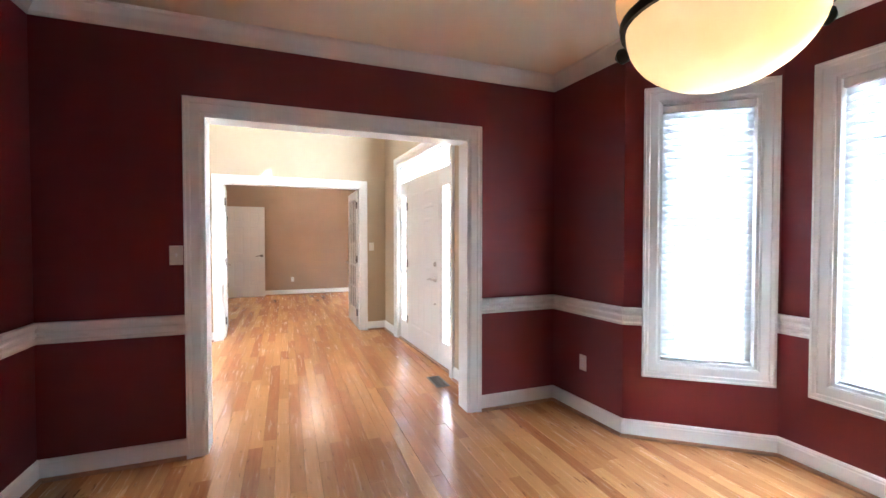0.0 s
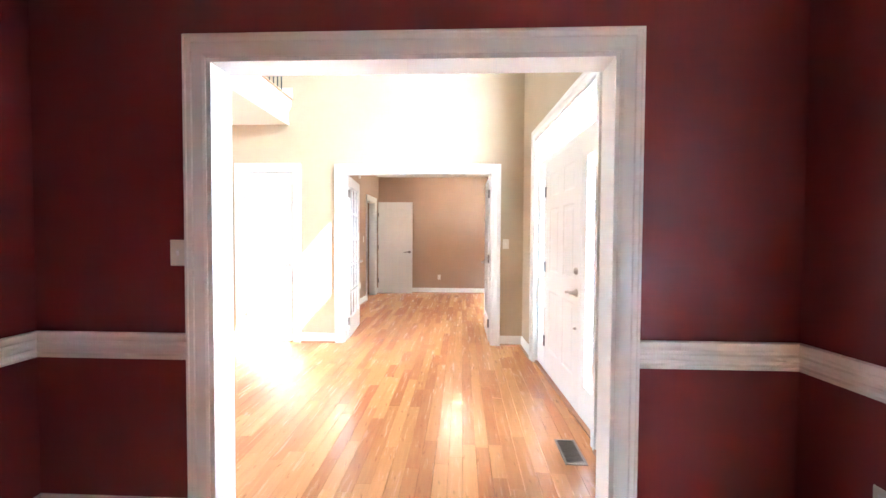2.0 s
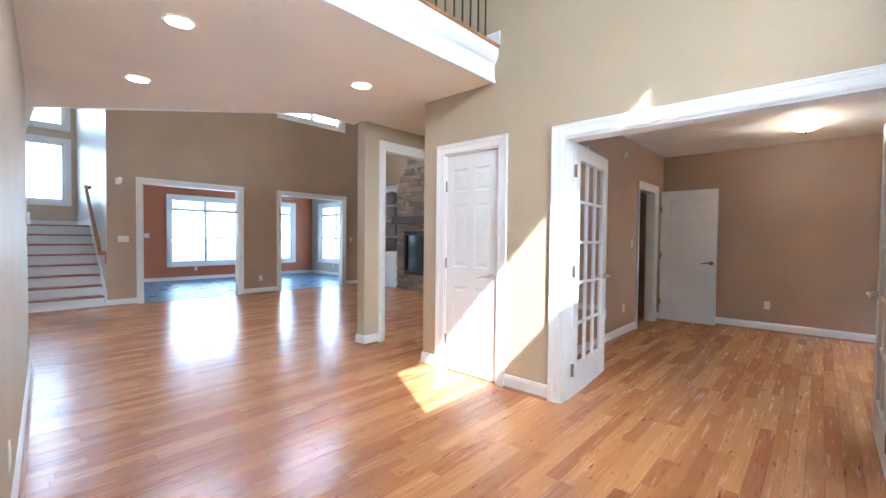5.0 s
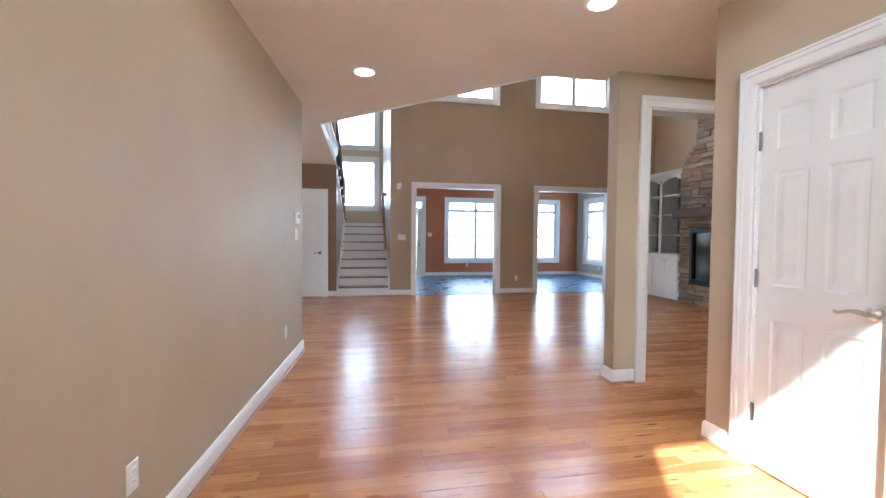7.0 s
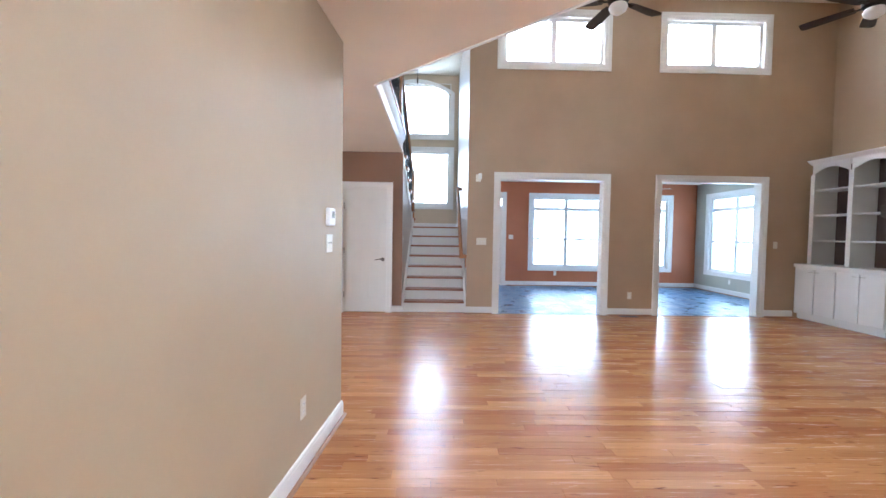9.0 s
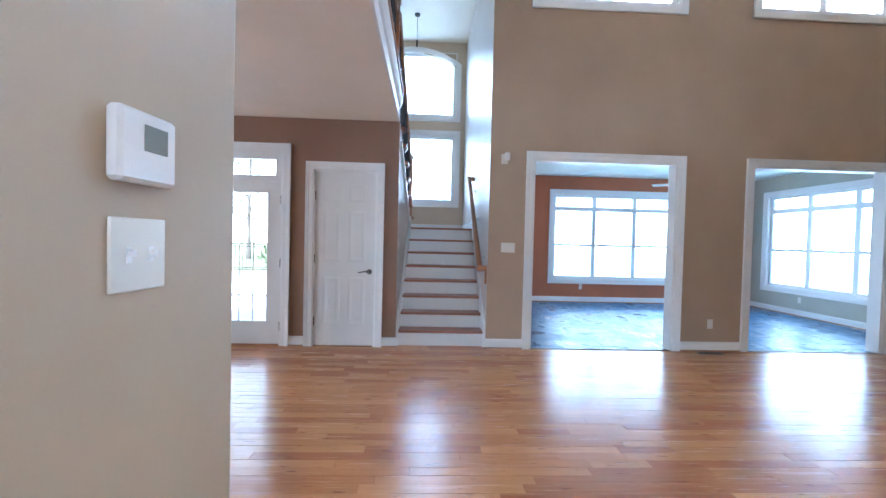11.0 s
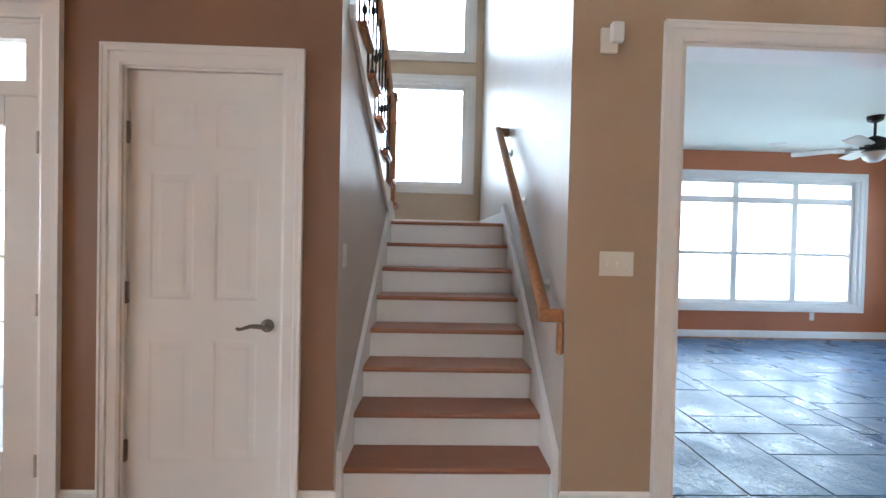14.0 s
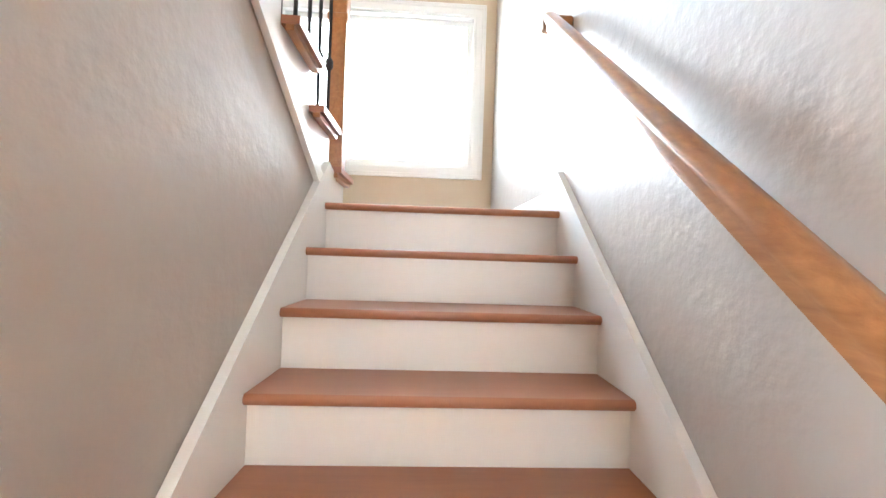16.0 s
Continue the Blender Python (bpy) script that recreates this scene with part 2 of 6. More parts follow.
def thing(name, at, label, category, group="", kind=""):
    e = new(name)
    e.empty_display_size = 0.1
    e.location = at
    return tagged(e, label, category, group, kind)


def setting(name, bm, mats, label, category="", smooth=0):
    return tagged(mesh_object(name, bm, mats, smooth), label, category or name.split("_")[0], "", "structure")


def wall(name, W, a0, a1, z0, z1, thick, mats, label, holes=()):
    """A wall slab from its room face (o = 0) back to o = -thick, with openings through it. mats: room side, back, edges."""
    bm = bmesh.new()
    A = sorted({a0, a1, *[v for h in holes for v in h[:2] if a0 < v < a1]})
    Z = sorted({z0, z1, *[v for h in holes for v in h[2:] if z0 < v < z1]})

    def solid(i, j):
        if not (0 <= i < len(A) - 1 and 0 <= j < len(Z) - 1):
            return False
        a, z = (A[i] + A[i + 1]) / 2, (Z[j] + Z[j + 1]) / 2
        return not any(h[0] < a < h[1] and h[2] < z < h[3] for h in holes)

    for i in range(len(A) - 1):
        for j in range(len(Z) - 1):
            if not solid(i, j):
                continue
            b0, b1, c0, c1 = A[i], A[i + 1], Z[j], Z[j + 1]
            quad(bm, [W(b0, 0, c0), W(b1, 0, c0), W(b1, 0, c1), W(b0, 0, c1)], 0)
            quad(bm, [W(b0, -thick, c0), W(b0, -thick, c1), W(b1, -thick, c1), W(b1, -thick, c0)], 1)
            for di, dj, pts in ((-1, 0, ((b0, c0), (b0, c1))), (1, 0, ((b1, c0), (b1, c1))), (0, -1, ((b0, c0), (b1, c0))), (0, 1, ((b0, c1), (b1, c1)))):
                if not solid(i + di, j + dj):
                    (p, q), (r, s) = pts
                    quad(bm, [W(p, 0, q), W(r, 0, s), W(r, -thick, s), W(p, -thick, q)], 2)
    bmesh.ops.remove_doubles(bm, verts=bm.verts, dist=0.0002)
    return setting(name, bm, mats, label, "wall")


CASE = [(0.0, 0.004), (0.0, 0.013), (0.012, 0.017), (0.055, 0.017), (0.06, 0.022), (0.078, 0.022), (0.082, 0.026), (0.092, 0.026), (0.092, 0.001)]


def casing(W, a0, a1, z0, z1, closed=False, width=0.092, name="trim_casing", label="white painted moulded casing around the opening"):
    bm = bmesh.new()
    k = width / 0.092
    st = []
    for fa, fz in ((-1, -1), (-1, 1), (1, 1), (1, -1)):
        ring = []
        for u, o in CASE:
            a = (a0 - u * k) if fa < 0 else (a1 + u * k)
            z = (z1 + u * k) if fz > 0 else (z0 - (u * k if closed else 0))
            ring.append(W(a, o, z))
        st.append(ring)
    sweep(bm, st, closed)
    return setting(name, bm, WHITE, label, "trim")


def lining(W, a0, a1, z0, z1, thick, sill=False, t=0.018, mat=None):
    """Jamb boards inside an opening."""
    bm = bmesh.new()
    box(bm, a0, a0 + t, -thick - 0.002, 0.003, z0, z1, W)
    box(bm, a1 - t, a1, -thick - 0.002, 0.003, z0, z1, W)
    box(bm, a0 + t, a1 - t, -thick - 0.002, 0.003, z1 - t, z1, W)
    if sill:
        box(bm, a0 + t, a1 - t, -thick - 0.002, 0.003, z0, z0 + t, W)
    return setting("trim_jamb", bm, mat or WHITE, "white painted jamb boards lining the opening", "trim")


BASE_P = [(0.0, 0.0), (0.014, 0.0), (0.014, 0.088), (0.011, 0.095), (0.011, 0.104), (0.005, 0.114), (0.0, 0.116)]
SHOE_P = [(0.0145, 0.0), (0.033, 0.0), (0.031, 0.010), (0.025, 0.017), (0.0145, 0.019)]
RAIL_P = [(0.0, 0.0), (0.016, 0.0), (0.018, 0.014), (0.007, 0.022), (0.007, 0.034), (0.018, 0.042), (0.018, 0.056), (0.007, 0.064), (0.007, 0.076), (0.020, 0.086), (0.026, 0.100), (0.026, 0.112), (0.0, 0.115)]
CROWN_P = [(0.0, 0.0), (0.012, 0.0), (0.017, 0.025), (0.03, 0.042), (0.05, 0.064), (0.076, 0.105), (0.092, 0.115), (0.094, 0.138), (0.0, 0.138)]
CROWN_P = [(u * 0.8, v * 0.76) for u, v in CROWN_P]


def run(name, W, a0, a1, prof, z, mat, label, cut0=0.0, cut1=0.0):
    """A moulding along a wall; cut0 / cut1 mitre the ends (1: outward, -1: inward)."""
    bm = bmesh.new()
    sweep(bm, [[W(a0 - cut0 * o, o, z + h) for o, h in prof], [W(a1 + cut1 * o, o, z + h) for o, h in prof]])
    return setting(name, bm, mat, label, "trim")


def base(W, a0, a1, c0=0.0, c1=0.0, z=0.0):
    run("baseboard", W, a0, a1, BASE_P, z, WHITE, "white painted baseboard along the wall", c0, c1)
    if z == 0.0:
        run("trim_shoe_moulding", W, a0, a1, SHOE_P, z, SHOE, "oak shoe moulding at the foot of the baseboard", c0, c1)

# ---------------------------------------------------------------- structure
H1, H2, F2 = 2.608, 5.15, 2.92          # low ceiling, high ceiling, upper floor
HD = 2.59                             # dining room ceiling
XW = -7.73                            # long wall with the stair and the two cased openings
GREAT = AX(XW, 1)
FRONT_LINE = AF((2.33, 3.265), (2.20, 6.25))


def FRONT(a, o, z):
    """The entrance wall, which runs slightly askew; a is y."""
    return FRONT_LINE((a - 3.265) * 1.0009, o, z)


DIN, OFF = AY(3.105, -1), AY(6.25, -1)


def FOY(a, o, z):
    """The long foyer wall, which runs slightly askew; a is x."""
    return (a, 3.275 - min(0.0, a + 0.1) * 0.07 + o, z)


BAY = [(3.62, 0.38), (3.62, 1.88), (2.93, 2.41)]

# sub-floor under the boards, and the outdoor ground far below sill level
bm = bmesh.new()
box(bm, -7.73, 3.9, -3.0, 11.3, -0.12, -0.012)
box(bm, -7.84, -7.73, 3.64, 4.72, -0.12, -0.0125)
setting("floor", bm, JOINT, "glossy oak strip floor with mixed honey and red-brown boards", "floor")

# dining room
wall("wall_dining_north", DIN, -0.5, 2.88, 0, H1, 0.16, [RED, TAN, TAN], "deep red painted dining wall with a wide cased opening", [(0.38, 2.13, -1, 2.05)])
bm = bmesh.new()
for x0, x1, y in ((-3.86, -0.5, 3.0), (-0.5, -0.1, 3.2)):
    sweep(bm, [[(x0, y, z), FOY(x0, 0, z), FOY(x1, 0, z), (x1, y, z)] for z in (0, H1)])
setting("wall_foyer_south", bm, TAN, "tan painted foyer wall ending in an open corner", "wall")
wall("wall_foyer_south_upper", FOY, -4.08, 2.25, H1 + 0.001, H2, 0.3, [TAN, TAN, TAN], "tan painted upper foyer wall")
wall("wall_dining_west", AX(-0.415, 1), -1.4, 3.105, 0, HD, 0.14, [RED, TAN, RED], "deep red painted dining wall")
wall("wall_dining_south", AY(-1.4, 1), -0.5, 3.05, 0, HD, 0.14, [RED, TAN, RED], "deep red painted dining wall")
wall("wall_bay_1", AF((2.93, 2.41), (2.88, 3.105)), 0, 0.697, 0, HD, 0.14, [RED, WHITE, RED], "deep red painted wall beside the bay")
F1 = AF(BAY[1], BAY[2])
LF1 = (Vector(BAY[2]) - Vector(BAY[1])).length
wall("wall_bay_2", F1, 0, LF1, 0, HD, 0.14, [RED, WHITE, WHITE], "deep red slanted bay wall with a window", [(0.115, 0.665, 0.505, 2.175)])
F2W = AF(BAY[0], BAY[1])
wall("wall_bay_3", F2W, 0, 1.5, 0, HD, 0.14, [RED, WHITE, WHITE], "deep red bay wall with a window", [(0.26, 1.245, 0.505, 2.175)])
F3 = AF((2.93, -0.15), BAY[0])
wall("wall_bay_4", F3, 0, LF1, 0, HD, 0.14, [RED, WHITE, WHITE], "deep red slanted bay wall with a window", [(0.205, 0.755, 0.505, 2.175)])
wall("wall_bay_5", AX(2.93, -1), -1.4, -0.15, 0, HD, 0.14, [RED, WHITE, RED], "deep red painted wall beside the bay")
bm = bmesh.new()
box(bm, -0.5, 3.8, -1.55, 3.105, HD, H1 + 0.12)
setting("ceiling_dining", bm, CEIL, "off-white dining room ceiling", "ceiling")

# foyer front wall with the entrance and a high window over it
wall("wall_front", FRONT, 3.11, 6.25, 0, H2, 0.16, [TAN, WHITE, WHITE], "tan painted foyer front wall with the entrance",
     [(3.92, 5.63, -1, 2.27), (3.70, 5.42, 3.07, 4.17)])
# unseen slabs added outside to keep direct sun off the lower windows
bm = bmesh.new()
box(bm, 2.37, 4.6, 3.32, 6.38, 2.40, 2.62)
box(bm, 3.16, 6.5, 6.39, 11.0, 2.40, 2.62)
box(bm, 4.61, 6.5, -1.5, 6.38, 2.40, 2.62)
box(bm, 3.98, 4.59, -1.5, 3.31, 2.40, 2.62)
setting("porch_roof", bm, WHITE, "unseen white porch-like slabs added outside to block direct sun", "porch")
# office
wall("wall_foyer_north", OFF, -1.43, 3.14, 0, H2, 0.14, [TAN, OFFICE, TAN], "tan painted foyer wall with closet door and wide office opening",
     [(0.065, 1.845, -1, 2.04), (-1.147, -0.531, -1, 2.055)])
wall("wall_office_west", AX(-0.4, 1), 6.39, 10.72, 0, H1, 0.12, [OFFICE, TAN, TAN], "tan painted office wall", [(9.535, 10.3, -1, 2.01)])
wall("wall_office_north", AY(10.72, -1), -1.05, 3.1, 0, H1, 0.14, [OFFICE, WHITE, TAN], "tan painted office back wall")
# the window opening here is added to brighten the office
wall("wall_office_east", AX(3.0, -1), 6.39, 10.72, 0, H1, 0.14, [OFFICE, WHITE, WHITE], "tan painted office wall with an added, unseen window opening", [(7.6, 9.4, 0.6, 2.1)])
bm = bmesh.new()
box(bm, -1.43, 3.1, 6.39, 10.86, H1, H1 + 0.1)
setting("ceiling_office", bm, CEIL, "off-white office ceiling", "ceiling")
wall("wall_closet_side", AX(-1.43, -1), 6.39, 9.2, 0, H2, 0.10, [TAN, TAN, TAN], "tan painted side wall of the closet")
wall("wall_office_closet", AX(-0.52, -1), 6.39, 7.1, 0, H1, 0.02, [TAN, TAN, TAN], "inside of the coat closet")
wall("wall_bath", AX(-1.0, 1), 9.0, 10.72, 0, H1, 0.05, [TAN, TAN, TAN], "wall of the small room beyond the office door")
wall("wall_hall_end", AY(9.2, -1), -2.4, -1.33, 0, H1, 0.1, [TAN, TAN, TAN], "end wall of the side hall")
# stub wall with the cased opening beside the closet
wall("wall_pier", AX(-2.4, 1), 6.25, 10.7, 0, H2, 0.14, [TAN, KHAKI, TAN], "tan painted wall stub with a cased opening", [(6.54, 7.7, -1, 2.33)])

# great room
STAIR_Y0, STAIR_Y1 = 3.652, 4.708


def SY0(x):
    """Face of the lower wall beside the stairs, which closes in slightly on the way up."""
    return STAIR_Y0 + max(0.0, XW - 0.15 - x) * 0.047


wall("wall_breakfast_west", GREAT, -3.0, STAIR_Y0, 0, H1, 0.15, [BROWN, WHITE, STAIRWALL], "brown painted wall with patio door, window and closet door",
     [(-0.46, 0.848, 0.55, 2.185), (1.53, 2.335, -1, 2.22), (2.69, 3.40, -1, 2.03)])
wall("wall_great_west", GREAT, STAIR_Y1, 10.7, 0, H2, 0.15, [KHAKI, RUST, STAIRWALL], "khaki painted two-storey wall with cased openings and high windows",
     [(5.225, 6.945, -1, 2.228), (7.877, 9.565, -1, 2.228), (5.24, 6.90, 4.065, 4.84), (7.88, 9.52, 4.065, 4.84)])
wall("wall_great_north", AY(10.7, -1), -7.94, -2.4, 0, H2, 0.15, [KHAKI, WHITE, KHAKI], "khaki painted two-storey wall behind the fireplace")
bm = bmesh.new()
box(bm, -11.4, 2.4, 2.3, 10.9, H2, H2 + 0.12)
setting("ceiling_high", bm, CEIL, "off-white two-storey ceiling", "ceiling")
# unseen wall; its window opening is added for the fill lamp
wall("wall_breakfast_south", AY(-3.0, 1), -7.94, -0.5, 0, H1, 0.15, [BROWN, WHITE, WHITE], "brown painted wall with an added, unseen window opening", [(-6.6, -4.4, 0.6, 2.2)])
wall("wall_kitchen_east", AX(-0.5, -1), -3.0, 3.0, 0, H1, 0.02, [TAN, TAN, TAN], "tan painted kitchen wall")
wall("wall_upper_south", AY(2.4, 1), XW, -4.08, H1 + 0.35, H2, 0.12, [TAN, TAN, TAN], "tan painted wall of the upper landing")
wall("wall_upper_east", AX(-4.08, -1), 2.4, 3.16, H1 + 0.35, H2, 0.12, [TAN, TAN, TAN], "tan painted end wall of the upper landing")

# low ceiling with the upper gallery on it; its open side runs slanted across the great room
bm = bmesh.new()
plan = [(-0.6, 3.2), (-0.6, 6.25), (-1.43, 6.25), (-1.43, 9.2), (-2.4, 9.2), (-2.4, 6.25), (-2.60, 6.25), (-2.60, 5.69), (-4.66, 3.63), (XW, 3.63), (XW, -3.0), (-0.5, -3.0), (-0.5, 2.9), (-4.08, 2.9), (-4.08, 3.2)]
lo = [bm.verts.new((x, y, H1)) for x, y in plan]
hi = [bm.verts.new((x, y, F2 - 0.02)) for x, y in plan]
bm.faces.new(lo[::-1])
bm.faces.new(hi)
for k in range(len(plan)):
    bm.faces.new((lo[k], lo[(k + 1) % len(plan)], hi[(k + 1) % len(plan)], hi[k]))
bmesh.ops.triangulate(bm, faces=[f for f in bm.faces if len(f.verts) > 4])
setting("ceiling_low", bm, CEIL, "cream painted low ceiling below the gallery", "ceiling")

# sunroom
SX, SY, HS = -11.60, 10.93, 2.665
wall("wall_sunroom_west", AX(SX, 1), 4.83, SY, 0, HS + 0.05, 0.15, [RUST, WHITE, WHITE], "rust painted sunroom wall with a row of windows",
     [(6.67, 10.22, 0.486, 2.29), (5.07, 5.91, -1, 2.30)])
wall("wall_sunroom_north", AY(SY, -1), SX - 0.15, XW - 0.15, 0, HS + 0.05, 0.15, [SAGE, WHITE, WHITE], "sage painted sunroom wall with a row of windows", [(-11.1, -8.5, 0.486, 2.29)])
bm = bmesh.new()
box(bm, SX - 0.1, XW - 0.15, 4.83, SY + 0.1, HS, HS + 0.12)
setting("ceiling_sunroom", bm, paint("pale_sage_ceiling_paint", (0.76, 0.80, 0.72), 0.6, 0.02, 0.1), "pale sage white sunroom ceiling", "ceiling")
bm = bmesh.new()
box(bm, SX - 0.1, XW - 0.15, 4.83, SY + 0.1, -0.12, -0.005)
for y0, y1 in ((5.244, 6.926), (7.896, 9.546)):
    box(bm, XW - 0.15, XW - 0.01, y0, y1, -0.12, -0.005)
setting("floor_sunroom", bm, paint("slate_grout", (0.14, 0.18, 0.24), 0.5), "blue-grey slate floor of irregular slabs", "floor")

# stairwell
wall("wall_stair_north", AY(STAIR_Y1, -1), -11.2, XW - 0.15, 0, H2, 0.14, [STAIRWALL, RUST, KHAKI], "textured pale stair wall")
wall("wall_stair_south", AY(2.65, 1), -11.2, XW - 0.15, 0, H2, 0.14, [STAIRWALL, TAN, TAN], "textured stair wall")
wall("wall_stair_west", AX(-11.2, 1), 2.5, 4.83, 0, H2, 0.15, [CREAM, WHITE, WHITE], "cream painted stair wall with two tall windows",
     [(2.86, 4.525, 1.995, 3.325), (2.86, 4.525, 3.685, 4.95)])

# casings and jambs
casing(DIN, 0.38, 2.13, 0, 2.05)
lining(DIN, 0.38, 2.13, 0, 2.05, 0.16)
casing(AY(3.265, 1), 0.38, 2.13, 0, 2.05)
casing(OFF, 0.065, 1.845, 0, 2.04)
lining(OFF, 0.065, 1.845, 0, 2.04, 0.14)
casing(OFF, -1.147, -0.531, 0, 2.055)
lining(OFF, -1.147, -0.531, 0, 2.055, 0.14, t=0.012)
casing(AX(-2.4, 1), 6.54, 7.7, 0, 2.33)
lining(AX(-2.4, 1), 6.54, 7.7, 0, 2.33, 0.14)
casing(AX(-2.54, -1), 6.54, 7.7, 0, 2.33)
casing(GREAT, 5.225, 6.945, 0, 2.228)
lining(GREAT, 5.225, 6.945, 0, 2.228, 0.15)
casing(GREAT, 7.877, 9.565, 0, 2.228)
lining(GREAT, 7.877, 9.565, 0, 2.228, 0.15)
casing(AX(XW - 0.15, -1), 5.225, 6.945, 0, 2.228)
casing(AX(XW - 0.15, -1), 7.877, 9.565, 0, 2.228)
casing(GREAT, 2.69, 3.40, 0, 2.03)
lining(GREAT, 2.69, 3.40, 0, 2.03, 0.15, t=0.012)
casing(GREAT, 1.53, 2.335, 0, 2.22)
lining(GREAT, 1.53, 2.335, 0, 2.22, 0.15, t=0.02)
casing(AX(-0.4, 1), 9.535, 10.3, 0, 2.01)
lining(AX(-0.4, 1), 9.535, 10.3, 0, 2.01, 0.12)
casing(FRONT, 3.92, 5.63, 0, 2.27)
lining(FRONT, 3.92, 5.63, 0, 2.27, 0.16)

# baseboards
base(DIN, -0.415, 0.288, -1)
base(DIN, 2.222, 2.88, 0, -1)
base(AX(-0.415, 1), -1.4, 3.105, -1, -1)
base(AF((2.93, 2.41), (2.88, 3.105)), 0, 0.697, 0.35, -1)
base(F1, 0, LF1, -0.35, 0.35)
base(F2W, 0, 1.5, -0.35, -0.35)
base(F3, 0, LF1, 0.35, -0.35)
base(FOY, -3.86, -0.1, 1, 0)
base(AX(-3.86, -1), 3.0, 3.538, 0, 1)
base(FRONT, 3.28, 3.828, -1)
base(FRONT, 5.722, 6.25, 0, -1)
base(OFF, 1.937, 2.25, 0, -1)
base(OFF, -0.439, -0.027)
base(OFF, -1.43, -1.239, 1)
base(OFF, -1.43, -0.535, 0, 0, F2 + 0.001)
base(AX(-1.43, -1), 6.25, 9.2, 1, -1)
base(AX(-0.4, 1), 6.39, 9.443, -1)
base(AX(-0.4, 1), 10.392, 10.72, 0, -1)
base(AY(10.72, -1), -0.4, 3.0, -1, -1)
base(AX(-2.4, 1), 6.25, 6.438, 1)
base(AY(6.25, -1), -2.54, -2.4, 1, 1)
base(AX(-2.54, -1), 6.25, 6.438, 1)
base(GREAT, -3.0, 1.438, -1)
base(GREAT, 2.427, 2.598)
base(GREAT, 3.492, STAIR_Y0, 0, 1)
base(GREAT, STAIR_Y1, 5.133, 1)
base(GREAT, 7.037, 7.785)
base(GREAT, 9.657, 10.15)
base(AX(SX, 1), 6.003, SY, 0, -1)
base(AY(SY, -1), SX, XW - 0.15, -1, -1)
base(AX(-11.2, 1), 2.65, STAIR_Y1, -1, -1, 1.443)
base(AY(STAIR_Y1, -1), -11.2, -9.4, -1, 0, 1.443)

# chair rail and crown in the dining room
for W_, a, b, c, d in ((DIN, -0.415, 0.286, -1, 0), (DIN, 2.224, 2.88, 0, -1), (AX(-0.415, 1), -1.4, 3.105, -1, -1),
                       (AF((2.93, 2.41), (2.88, 3.105)), 0, 0.697, 0.35, -1), (F1, 0, 0.021, -0.35, 0), (F1, 0.759, LF1, 0, 0.35),
                       (F2W, 0, 0.166, -0.35, 0), (F2W, 1.339, 1.5, 0, -0.35), (F3, 0, 0.111, 0.35, 0), (F3, 0.849, LF1, 0, -0.35)):
    run("trim_chair_rail", W_, a, b, RAIL_P, 0.742, WHITE, "white fluted chair rail across the red wall", c, d)
for W_, a, b, c, d in ((DIN, -0.415, 2.88, -1, -1), (AX(-0.415, 1), -1.4, 3.105, -1, -1), (AF((2.93, 2.41), (2.88, 3.105)), 0, 0.697, 0.35, -1),
                       (F1, 0, LF1, -0.35, 0.35), (F2W, 0, 1.5, -0.35, -0.35), (F3, 0, LF1, 0.35, -0.35)):
    run("trim_crown", W_, a, b, CROWN_P, HD - 0.105, WHITE, "white crown moulding under the dining ceiling", c, d)

